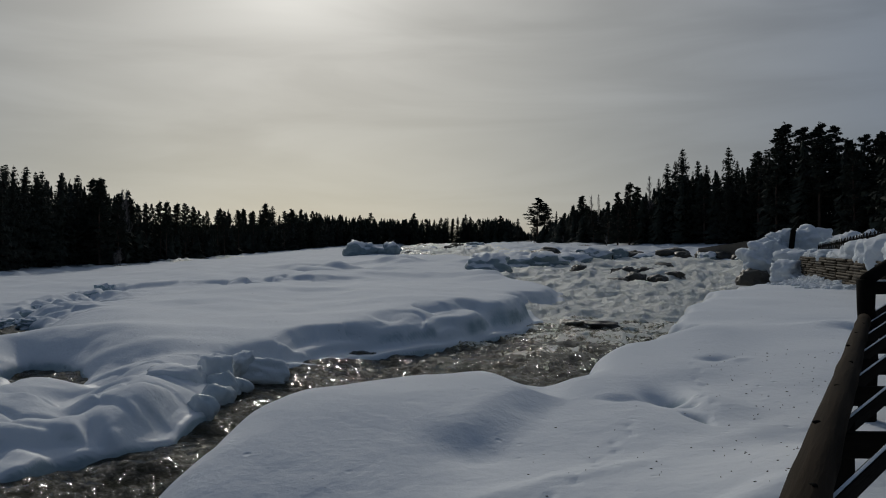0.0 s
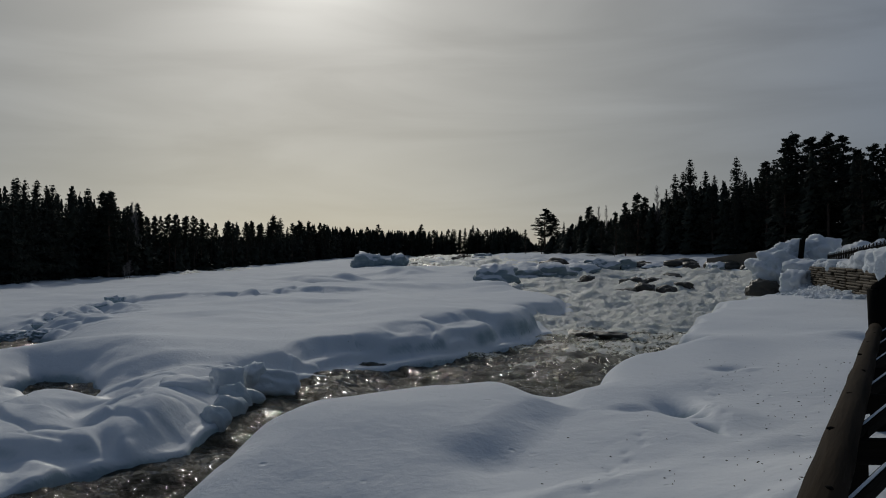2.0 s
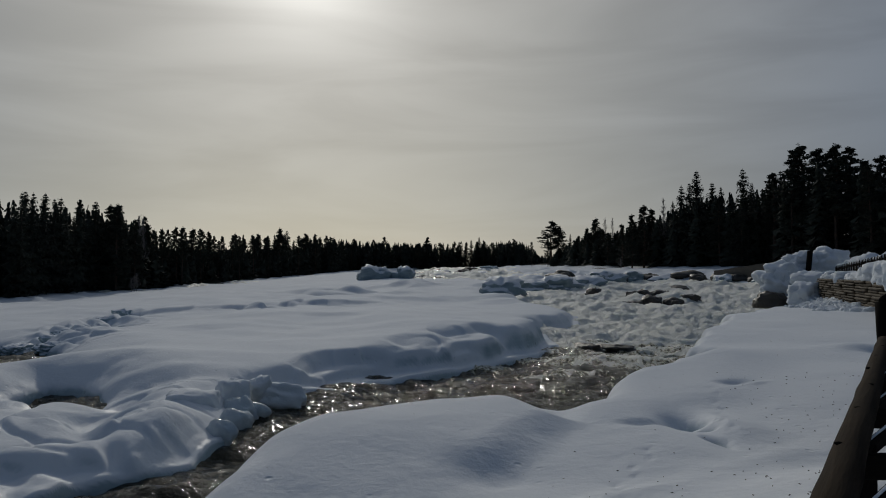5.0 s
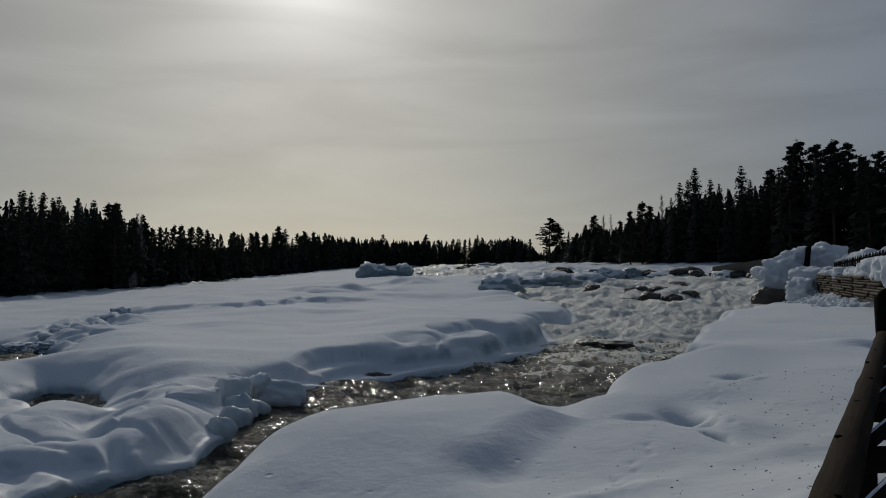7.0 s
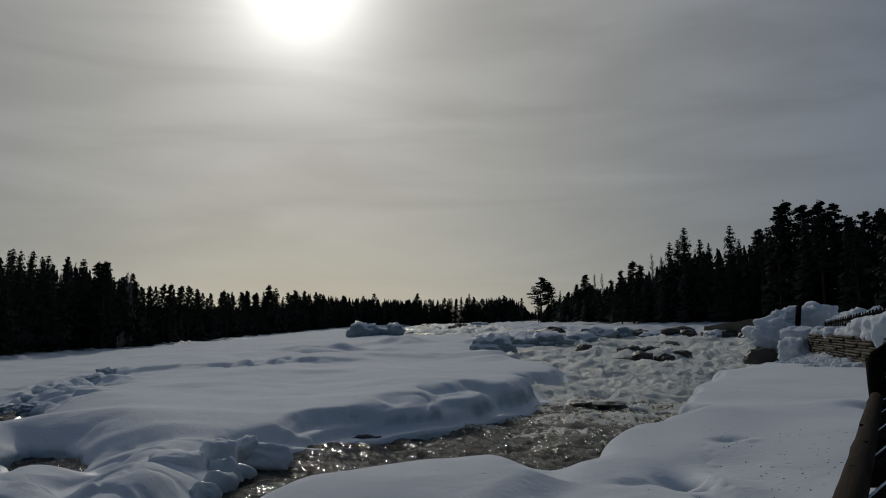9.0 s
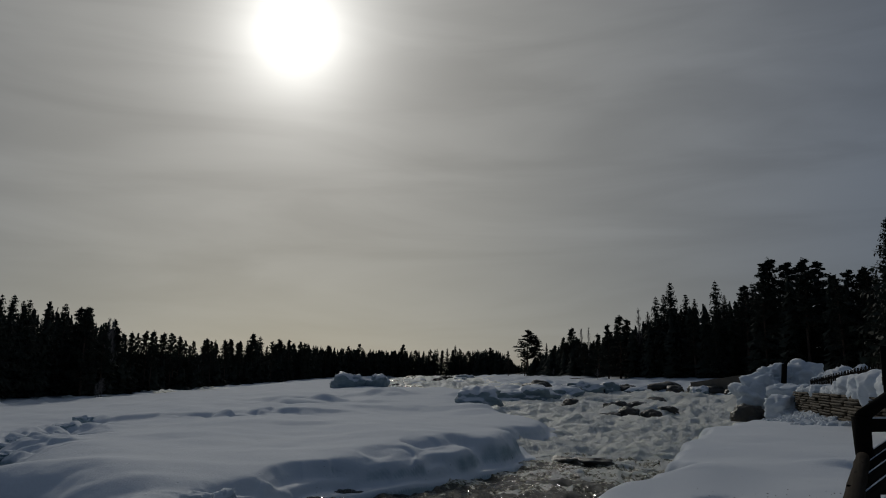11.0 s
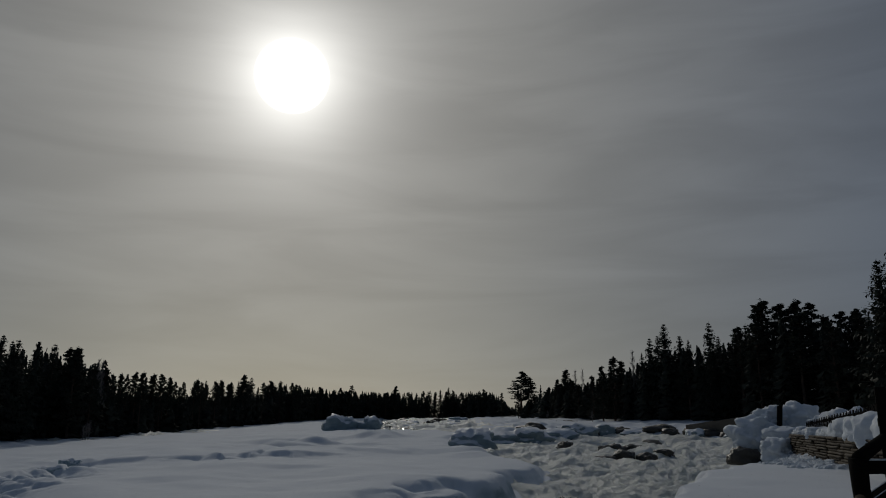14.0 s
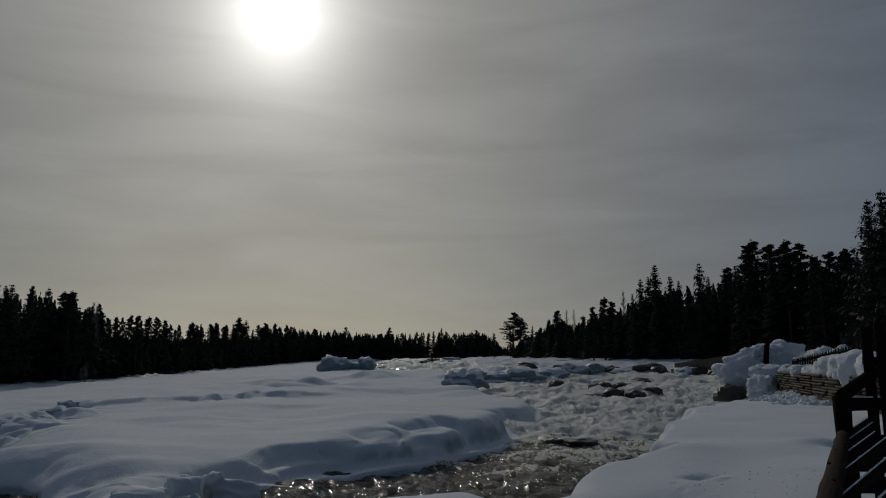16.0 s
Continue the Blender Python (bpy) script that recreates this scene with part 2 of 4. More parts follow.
def smooth(a, b, v):
    k = np.clip((v - a) / (b - a), 0, 1)
    return k * k * (3 - 2 * k)


def shoulder(d, width):
    return 1 - (1 - np.clip(d / width, 0, 1)) ** 3


def bumps(x, y, rows):
    total = 0.0
    for cx, cy, rx, ry, turn, height in rows:
        c, s = math.cos(radians(turn)), math.sin(radians(turn))
        u, v = (x - cx) * c + (y - cy) * s, (y - cy) * c - (x - cx) * s
        total = total + height * np.exp(-(u / rx) ** 2 - (v / ry) ** 2)
    return total


def slabs(x, y, scale, seed):
    """Broken plates: a height and tilt for each cell, with open cracks between them. Also each cell's own number."""
    px, py = x / scale + 0.35 * perlin(x / scale, y / scale, seed + 1), y / scale + 0.35 * perlin(x / scale + 9.1, y / scale, seed + 2)
    ix, iy = np.floor(px).astype(int), np.floor(py).astype(int)
    near, second = np.full(np.shape(x), 9.0), np.full(np.shape(x), 9.0)
    level, own = np.zeros(np.shape(x)), np.zeros(np.shape(x))
    for i in (-1, 0, 1):
        for j in (-1, 0, 1):
            h = PERM[PERM[(ix + i + 37 * seed) & 511] + ((iy + j) & 511)]
            g = PERM[h + 101]
            dx, dy = px - (ix + i + (h % 64) / 64), py - (iy + j + (g % 64) / 64)
            d = np.hypot(dx, dy)
            first = d < near
            second = np.where(first, near, np.minimum(second, d))
            tilt = (g % 16 - 7.5) / 12 * dx + (h % 16 - 7.5) / 12 * dy
            level = np.where(first, (PERM[h + 7] % 64) / 63 - 0.5 + tilt, level)
            own = np.where(first, (PERM[g + 3] % 64) / 63, own)
            near = np.where(first, d, near)
    return level - 0.5 * smooth(0.14, 0.0, second - near), own


def patch(mask, f, x, y):
    """f times mask, worked out only where the mask counts."""
    total, m = np.zeros(np.shape(x)), mask > 0.01
    if m.any():
        total[m] = f(x[m], y[m]) * mask[m]
    return total


# snow bank below the fence, river side outline first
BANK = [(-3.6, -20), (-3.4, 4), (-3.4, 6.4), (-3.6, 8.0), (-3.45, 9.5), (-2.9, 10.8), (-1.8, 11.8), (-0.8, 12.4), (0.1, 12.6),
        (1.0, 12.7), (1.5, 12.7), (1.8, 12.7), (2.0, 13.1), (2.3, 13.6), (3.0, 14.2), (4.1, 14.8), (4.9, 15.5), (4.8, 16.9), (5.9, 19.2), (6.6, 20.9),
        (8.5, 24.4), (9.2, 26.6), (11.0, 29.0), (13.5, 33), (17, 41), (60, 45), (80, -20)]
# the higher drift on that bank
DRIFT = [(-6, 4), (-0.9, 6.6), (0.05, 7.75), (0.5, 7.75), (1.25, 9.2), (1.75, 10.1), (1.35, 11.2), (1.0, 13.0), (-6, 15)]
# ice over the quiet side of the river
SHEET = [(4.9, 34.2), (3.4, 30.4), (1.6, 27.4), (-0.9, 24.0), (-3.2, 22.2), (-4.3, 20.7), (-5.3, 18.2), (-4.6, 15.6), (-4.6, 13.1),
         (-5.1, 12.0), (-5.8, 11.5), (-6.0, 10.9), (-6.5, 10.5), (-9.5, 7.5), (-20, -2), (-60, -40), (-300, -40), (-300, 340),
         (-10, 340), (-12, 290), (-25, 230), (-19, 170), (-13, 127), (-8, 117), (1, 109), (6, 92), (4, 70), (2.6, 63), (4.6, 56),
         (6.4, 49), (7.6, 45), (7.3, 41.5), (5.5, 39.3), (4.7, 36.8)]
# the other shore
SHORE = [(17, 40), (34, 78), (31, 86), (23, 94), (17, 86), (12.5, 72), (8.5, 68), (5.2, 66), (5.5, 74), (8, 100), (11, 170),
         (14, 220), (9, 290), (0, 340), (400, 340), (400, 10), (60, 24), (22, 33)]
POOL_A = [(-12.0, 21.1), (-10.9, 20.8), (-9.2, 18.9), (-9.2, 18.1), (-10.5, 18.3), (-11.9, 19.6)]
POOL_B = [(-26, 37), (-20.5, 34.2), (-17.0, 30.6), (-15.6, 27.2), (-16.4, 25.6), (-26, 27)]
FOREST_LEFT = [(-300, -60), (-110, 0), (-76, 50), (-55, 86), (-50, 110), (-44, 190), (-37, 250), (4, 300), (24, 278), (24, 400), (-300, 400)]
FOREST_RIGHT = [(26, 212), (26, 150), (32, 124), (45, 108), (50, 88), (58, 60), (75, 30), (400, 30), (400, 400), (26, 400)]


def river_z(x, y):
    step = y + 1.6 * fbm(x, y, 5.0, 2, 69) * smooth(34, 40, y) * smooth(75, 62, y)
    main = np.interp(step, [0, 34, 38, 44, 46.5, 52, 54.5, 66, 75, 120, 220, 400], [-1.9, -1.9, -1.72, -1.50, -1.02, -0.86, -0.42, -0.22, -0.05, 0.62, 2.5, 3.4])
    side = np.interp(y, [0, 60, 110, 190, 250, 300, 400], [-1.95, -2.0, -1.35, 0.0, 1.0, 2.4, 3.4])
    return main + (side - main) * smooth(-3, -24, x)


def ground(x, y):
    w = river_z(x, y)
    bed = w - 0.5
    # near bank
    zb = -0.45 + 0.03 * np.clip(x, -5, 25) + 0.015 * np.clip(y, -5, 25) - 0.045 * np.clip(y - 24.5, 0, 14)
    # shovelled snow banked against the log wall
    off, on = 0.951 * (x - 17.9) - 0.310 * (y - 36.4), -0.310 * (x - 17.9) - 0.951 * (y - 36.4)
    heap = np.where(off < 0.15, 0.36 + 0.42 * np.maximum(off, -4.0), 0.85)
    zb = np.where((on > -3.5) & (on < 22), np.maximum(zb, heap + 0.12 * fbm(x, y, 1.3, 2, 9)), zb)
    db = inside(BANK, x, y) + 0.25 * fbm(x, y, 2.5, 3, 3) + 0.22 * smooth(12, 14, y) * fbm(x, y, 0.9, 2, 4)
    zb = zb + 0.10 * fbm(x, y, 3.2, 2, 5) + 0.014 * smooth(14, 7, y) * fbm(x, y, 0.45, 3, 6) + bumps(x, y, [
        (1.7, 11.4, 0.45, 0.9, -20, -0.10), (2.55, 10.1, 0.35, 0.13, 5, -0.08), (-1.2, 9.2, 1.8, 1.0, 0, 0.12), 
        (3.4, 8.1, 1.0, 0.22, 25, 0.035), (3.9, 7.7, 0.7, 0.25, 25, -0.03), (1.15, 6.8, 1.4, 0.20, 25, 0.045), (-0.6, 5.9, 1.2, 0.3, 15, 0.05), (-1.5, 4.3, 2.3, 2.9, 0, -0.75), (3.0, 5.2, 1.0, 2.5, -30, 0.22), 
        (3.24, 10.15, 0.20, 0.05, -70, -0.42), (3.05, 10.3, 0.22, 0.30, 0, -0.10), (3.20, 9.6, 0.13, 0.045, -55, -0.34), (3.14, 8.95, 0.20, 0.04, -75, -0.36), (3.42, 9.6, 0.14, 0.7, 0, 0.06), (3.1, 10.1, 0.25, 0.5, 0, -0.12), (3.6, 9.5, 0.28, 0.9, 0, 0.09), (4.6, 12.2, 0.26, 0.16, 5, -0.10), (4.85, 12.0, 0.2, 0.1, 20, 0.04),
        (8.7, 14.8, 0.4, 0.14, -35, -0.14), (8.4, 15.5, 0.6, 0.35, -35, 0.12), (5.2, 15.0, 1.0, 1.0, 0, 0.12), (2.2, 5.4, 1.2, 0.25, 25, 0.08), (-1.6, 6.4, 1.2, 1.6, 0, 0.08)])
    lift = smooth(5.0, 8.6, y) * smooth(-0.10, 0.75, inside(DRIFT, x, y) + 0.10 * fbm(x, y, 1.2, 2, 8))
    zb = zb + 0.03 * lift - 0.20 * (1 - lift) * smooth(6, 7.8, y) * smooth(-0.5, 0.9, x) * smooth(14, 12, y) * smooth(7, 3, x) - 0.09 * bumps(x, y, [(0.35, 8.0, 0.45, 0.4, 0, 1.0)])
    zb = zb + 0.10 * smooth(10.2, 11.5, y - 0.15 * (x - 2.5)) * smooth(1.5, 2.1, x) * smooth(5.5, 3.5, x) * smooth(13.6, 12.0, y)
    track = [(0.95 + 0.16 * k + 0.12 * (k % 2), 6.3 + 0.30 * k, 0.08, 0.05, 60, -0.03) for k in range(9)]
    track += [(3.25 + 0.10 * k + 0.10 * (k % 2), 8.9 + 0.36 * k, 0.08, 0.05, 70, -0.025) for k in range(9)]
    zb = zb + bumps(x, y, track)
    hb = bed + (zb - bed) * shoulder(db, 1.7 - 0.9 * smooth(11.5, 14, y))
    # ice sheet: a low ledge at the water, then the thick snow-covered plate
    top = -0.78 + 0.0195 * (y - 28) - 0.045 * np.clip(-x - 10, 0, 45)
    top = np.maximum(top, w + 0.45)
    top = top + 0.27 * fbm(x, y, 9, 2, 11) + 0.10 * fbm(x, y, 3.6, 2, 14) + 0.012 * fbm(x, y, 1.3, 2, 12) + 0.10 * smooth(24, 30, y) * fbm(0.8 * x - 0.5 * y, 0.9 * y + 0.3 * x, 5.0, 2, 15, True)
    top = top + 0.26 * smooth(-7, 1, x) * smooth(42, 33, y)
    near_left = smooth(-3.8, -5.6, x) * smooth(20.5, 17.5, y)
    low = smooth(12.6, 11.4, y + 0.25 * (x + 6))
    top = top - 0.13 * near_left + near_left * (0.13 * fbm(x, y, 2.7, 2, 21, True) + 0.05 * fbm(x, y, 1.1, 3, 22)) + bumps(x, y, [
        (-5.55, 14.2, 1.15, 0.85, 10, 0.30), (-6.3, 15.5, 0.5, 1.0, 25, 0.16), (-7.35, 14.6, 0.42, 0.9, 12, -0.42), (-7.75, 16.6, 0.55, 0.9, 12, -0.42), (-6.9, 13.4, 0.3, 0.5, 50, -0.16),
        (-5.85, 12.3, 0.16, 0.55, 32, -0.55), (-5.05, 13.3, 0.07, 0.06, 0, -0.16), (-5.35, 13.55, 0.05, 0.05, 0, -0.12), (-6.0, 17.3, 0.8, 0.7, 0, 0.16), (-4.6, 15.0, 0.35, 0.22, 40, -0.18), (-4.4, 14.3, 0.3, 0.16, 30, -0.16),
        (-10.8, 17.2, 1.9, 1.1, -25, -0.50), (-9.2, 17.6, 1.0, 0.6, -20, -0.2), (-11.6, 23.0, 2.6, 1.4, -20, 0.16), (-8.2, 19.3, 2.2, 0.5, 15, -0.16), (-9.3, 20.2, 1.6, 0.35, 15, 0.10), (-16.4, 25.0, 3.5, 1.8, -10, -0.70)])
    top = top + patch(near_left, lambda u, v: 0.16 * slabs(u, v, 1.5, 23)[0], x, y)
    crest = np.interp(y, [28, 31, 38, 52, 60], [-18.5, -18.8, -19.6, -23.5, -25])
    rough_a = np.exp(-((x - crest) / np.interp(y, [30, 50], [2.8, 1.6])) ** 2) * smooth(27, 30, y) * smooth(56, 51, y)
    rough_b = np.exp(-((x + 13.5) / 6.0) ** 2 - ((y - 50.0 - 0.1 * x) / 1.5) ** 2) + 0.8 * np.exp(-((x + 12.0) / 1.9) ** 2 - ((y - 50.5) / 2.6) ** 2)
    rough_c = np.exp(-((x + 5) / 12.0) ** 2 - ((y - 70) / 11.0) ** 2)
    top = top + patch(rough_a, lambda u, v: 0.62 * slabs(u, v, 1.5, 31)[0] + 0.22 * slabs(u, v, 0.7, 32)[0] - 0.05, x, y)
    top = top + patch(np.minimum(rough_b, 1), lambda u, v: 0.40 * slabs(u, v, 1.6, 33)[0] - 0.05, x, y) + rough_c * 1.7 * fbm(x, 1.25 * y, 8.5, 2, 35, True)
    # a low step across the plate, where a second layer of ice begins
    top = top + 0.26 * smooth(48.6, 49.3, y - 0.1 * x - 1.5 + 1.8 * fbm(x, y, 6, 2, 37)) * smooth(-26, -18, x) * smooth(-3, -9, x) * smooth(62, 54, y)
    dm = inside(SHEET, x, y)
    edge = smooth(6, 3, dm) * smooth(-12, -9, x) * smooth(46, 40, y)
    chip = patch(edge, lambda u, v: slabs(u, v, 1.5, 44)[1] - 0.5, x, y)
    dm = dm + 0.45 * fbm(x, y, 3.4, 2, 41) + 0.10 * fbm(x, y, 0.9, 2, 43)
    thick = np.maximum(top - w, 0.3)
    ledge = np.clip(0.20 + 0.22 * fbm(x, y, 2.1, 2, 47), 0.13, 0.4) + low * (0.12 + 0.22 * fbm(x, y, 0.9, 2, 42))
    terraced = smooth(-6.0, -4.2, x) * smooth(2.4, 0.8, x)
    hump = near_left * (1 - low)
    first = 0.60 + 0.25 * smooth(1, -2, x) + 0.4 * fbm(x, y, 3.1, 1, 45) + 0.20 * chip + 1.0 * low * (1 + fbm(x, y, 1.6, 2, 46)) - 0.9 * hump
    second = first + 0.05 + terraced * np.clip(0.35 + 1.3 * fbm(x, y, 2.6, 1, 49) + 0.25 * chip, 0, 1.2)
    third = second + 0.10 + terraced * np.clip(0.45 + 1.5 * fbm(x, y, 3.3, 1, 48), 0, 1.4)
    rest = np.maximum(thick - ledge, 0.1)
    soft = 0.34 + 0.45 * smooth(0, 3, x) + 1.1 * hump
    hm = bed + (w + ledge - bed) * shoulder(dm, 0.22) + rest * (0.36 * shoulder(dm - first, soft) + 0.34 * shoulder(dm - second, soft + 0.1) + 0.30 * shoulder(dm - third, soft + 0.6))
    for pool in (POOL_A, POOL_B):
        dp = -inside(pool, x, y) + 0.25 * fbm(x, y, 1.2, 2, 50)
        hm = bed + (hm - bed) * (0.42 * shoulder(dp, 0.2) + 0.58 * shoulder(dp - 0.05, 3.4))
    # far shore
    ds = inside(SHORE, x, y) + 0.8 * fbm(x, y, 5, 3, 51)
    zs = w + 0.45 + 0.045 * np.clip(ds, 0, 60) + 1.3 * fbm(x, y, 5, 3, 53) * smooth(0, 3, ds) * smooth(30, 8, ds)
    zs = zs + patch(smooth(0.5, 2, ds) * smooth(16, 8, ds) * smooth(58, 62, y) * smooth(190, 150, y), lambda u, v: 0.75 * slabs(u, v, 4.0, 55)[0] + 0.35 * slabs(u, v, 1.7, 56)[0], x, y)
    hs = bed + (zs - bed) * shoulder(ds, 0.9)
    h = np.maximum(np.maximum(np.where(db > 0, hb, -9), np.where(dm > 0, hm, -9)), np.maximum(np.where(ds > 0, hs, -9), bed))
    # wooded slopes
    fl = np.maximum(inside(FOREST_LEFT, x, y), inside(FOREST_RIGHT, x, y))
    h = h + smooth(-14, -5, fl) * smooth(2, -1, fl) * np.maximum(0, 1.0 * fbm(x, y, 3.4, 3, 63, True))
    h = h + 0.06 * np.clip(fl + 2, 0, 60) + smooth(2, 30, fl) * 1.0
    return h, fl


def ground_z(x, y):
    """Height of the ground sheet at a place, from its grid."""
    a, r = math.degrees(math.atan2(x, y)), math.hypot(x, y)
    i, j = int(np.clip(np.searchsorted(RADII, r) - 1, 0, len(RADII) - 2)), int(np.clip(np.searchsorted(AZ, a) - 1, 0, len(AZ) - 2))
    u, v = (r - RADII[i]) / (RADII[i + 1] - RADII[i]), (a - AZ[j]) / (AZ[j + 1] - AZ[j])
    g = GROUND_Z
    return float((g[i, j] * (1 - v) + g[i, j + 1] * v) * (1 - u) + (g[i + 1, j] * (1 - v) + g[i + 1, j + 1] * v) * u)


def sheet_mesh(name, azimuths, radii, heights, keep=None, extra=None):
    """A fan-shaped sheet round the camp spot: azimuths in degrees from north, radii in metres."""
    a, r = np.meshgrid(np.radians(azimuths), radii)
    x, y = r * np.sin(a), r * np.cos(a)
    z = heights(x, y)
    rows, cols = x.shape
    idx = np.arange(rows * cols).reshape(rows, cols)
    quads = np.stack([idx[:-1, :-1], idx[:-1, 1:], idx[1:, 1:], idx[1:, :-1]], -1).reshape(-1, 4)[:, ::-1]
    if keep is not None:
        quads = quads[keep(x, y, z).reshape(-1)[quads].any(1)]
    used = np.unique(quads)
    remap = np.zeros(rows * cols, int)
    remap[used] = np.arange(len(used))
    co = np.stack([x, y, z], -1).reshape(-1, 3)[used]
    quads = remap[quads]
    me = bpy.data.meshes.new(name)
    me.vertices.add(len(co))
    me.vertices.foreach_set("co", co.reshape(-1))
    me.loops.add(quads.size)
    me.loops.foreach_set("vertex_index", quads.reshape(-1))
    me.polygons.add(len(quads))
    me.polygons.foreach_set("loop_start", np.arange(0, quads.size, 4))
    me.polygons.foreach_set("use_smooth", np.ones(len(quads), bool))
    for key, values in (extra(x, y) if extra else {}).items():
        me.attributes.new(key, "FLOAT", "POINT").data.foreach_set("value", values.reshape(-1)[used].astype(np.float32))
    me.update()
    me.validate()
    return me


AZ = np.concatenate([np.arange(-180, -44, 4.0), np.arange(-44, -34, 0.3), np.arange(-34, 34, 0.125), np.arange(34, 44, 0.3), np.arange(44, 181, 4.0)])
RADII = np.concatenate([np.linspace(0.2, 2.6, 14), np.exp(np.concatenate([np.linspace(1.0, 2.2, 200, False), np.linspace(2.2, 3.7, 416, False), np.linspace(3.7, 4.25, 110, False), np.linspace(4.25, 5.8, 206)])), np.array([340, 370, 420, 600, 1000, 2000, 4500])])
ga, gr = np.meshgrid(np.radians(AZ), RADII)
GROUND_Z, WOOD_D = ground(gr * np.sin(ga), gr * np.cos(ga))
for turn in range(3):
    GROUND_Z[1:-1, 1:-1] = 0.5 * GROUND_Z[1:-1, 1:-1] + 0.125 * (GROUND_Z[:-2, 1:-1] + GROUND_Z[2:, 1:-1] + GROUND_Z[1:-1, :-2] + GROUND_Z[1:-1, 2:])
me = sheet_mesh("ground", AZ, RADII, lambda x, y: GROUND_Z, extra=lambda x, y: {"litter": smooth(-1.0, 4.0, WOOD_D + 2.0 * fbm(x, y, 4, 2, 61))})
me.materials.append(SNOW_GROUND)
tagged(new("ground", me), "deep snow and shelf ice on the river banks", "ground", kind="structure")


def rapid(x, y):
    fall = smooth(33.0, 38.5, y + 1.2 * fbm(x, y, 4, 2, 70)) * (1 - 0.2 * smooth(72, 92, y))
    return fall * smooth(1.0, 4.0, x) + smooth(92, 110, y) * 0.85 * (1 - smooth(1.0, 4.0, x))


def churn(x, y):
    """Broken water: standing waves and boils, drawn out along the flow."""
    along, over = 0.36 * x + 0.93 * y, 0.93 * x - 0.36 * y
    total, size, scale = 0.0, 0.34, 3.6
    for k in range(5):
        total = total - size * fbm(over, along * (0.7 - 0.05 * k), scale, 1, 71 + k, True)
        size, scale = size * 0.70, scale * 0.52
    return total + 0.75 * fbm(over * 0.8, along, 6.5, 3, 81)


def drift(x, y):
    """Short steep waves of the quieter channel."""
    u, v = x + 0.7 * y, (y - 0.5 * x) * 1.5
    return 0.20 * fbm(u, v, 3.2, 2, 75) - 0.11 * fbm(u, v, 1.5, 3, 76, True)


def water_z(x, y):
    k = rapid(x, y)
    return river_z(x, y) + k * (1 + 0.8 * smooth(95, 120, y)) * churn(x, y) + (1.25 + 0.2 * smooth(16, 32, y)) * drift(x, y) * (1 - 0.7 * k)


def foam(x, y):
    k = rapid(x, y)
    lines = fbm(x * 0.6 + 0.35 * y, y * 1.6 - 0.3 * x, 2.2, 3, 77)
    pool = 0.40 * smooth(17, 30, y) * smooth(-3, 4, x) + 1.1 * drift(x, y) * smooth(10, 30, y) + 0.40 * lines * smooth(15, 25, y)
    # foam follows wave height: white crests, darker troughs with shade put into the colour
    return np.clip(0.04 + pool + k * (0.62 - 0.16 * smooth(58, 76, y) - 0.16 * smooth(95, 115, y) + 1.15 * churn(x, y) + 0.55 * fbm(0.93 * x - 0.36 * y, 0.4 * (0.36 * x + 0.93 * y), 1.7, 4, 78)), 0, 1)


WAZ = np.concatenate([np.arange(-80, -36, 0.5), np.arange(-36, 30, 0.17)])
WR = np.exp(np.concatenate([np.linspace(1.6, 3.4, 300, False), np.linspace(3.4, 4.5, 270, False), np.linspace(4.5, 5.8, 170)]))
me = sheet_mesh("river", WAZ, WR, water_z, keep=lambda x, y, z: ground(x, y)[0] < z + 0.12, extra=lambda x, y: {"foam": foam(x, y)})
me.materials.append(WATER)
tagged(new("water", me), "dark foaming river water breaking into white rapids", "river", kind="structure")


# ---------------------------------------------------------------- mesh helpers
def mesh_object(name, verts, faces, mat, parent=None, label="", smooth_faces=False):
    me = bpy.data.meshes.new(name)
    me.from_pydata([tuple(v) for v in verts], [], faces)
    if smooth_faces:
        me.polygons.foreach_set("use_smooth", np.ones(len(me.polygons), bool))
    me.materials.append(mat)
    ob = new(name, me)
    if parent is not None:
        ob.parent = parent
    if label:
        ob["label"] = label
    return ob


def part(name, bm, mat, parent=None, label="", smooth_faces=True):
    me = bpy.data.meshes.new(name)
    for f in bm.faces:
        f.smooth = smooth_faces
    bm.to_mesh(me)
    bm.free()
    me.materials.append(mat)
    ob = new(name, me)
    if parent is not None:
        ob.parent = parent
    if label:
        ob["label"] = label
    return ob


def tube(points, radii, sides=8, wobble=0.0, seed=0):
    """Vertices and faces of a round bar along points."""
    rnd = random.Random(seed)
    verts, faces = [], []
    n = len(points)
    for i, p in enumerate(points):
        p = Vector(p)
        d = (Vector(points[min(i + 1, n - 1)]) - Vector(points[max(i - 1, 0)])).normalized()
        side = d.cross(Vector((0.13, 0.31, 1.0)) if abs(d.z) < 0.9 else Vector((1, 0.2, 0))).normalized()
        up = side.cross(d)
        for k in range(sides):
            a = 2 * math.pi * k / sides
            r = radii[i] * (1 + wobble * rnd.uniform(-1, 1))
            verts.append(p + r * (math.cos(a) * side + math.sin(a) * up))
    for i in range(n - 1):
        for k in range(sides):
            a, b = i * sides + k, i * sides + (k + 1) % sides
            faces.append((a, b, b + sides, a + sides))
    faces.append(tuple(range(sides))[::-1])
    faces.append(tuple(range((n - 1) * sides, n * sides)))
    return verts, faces


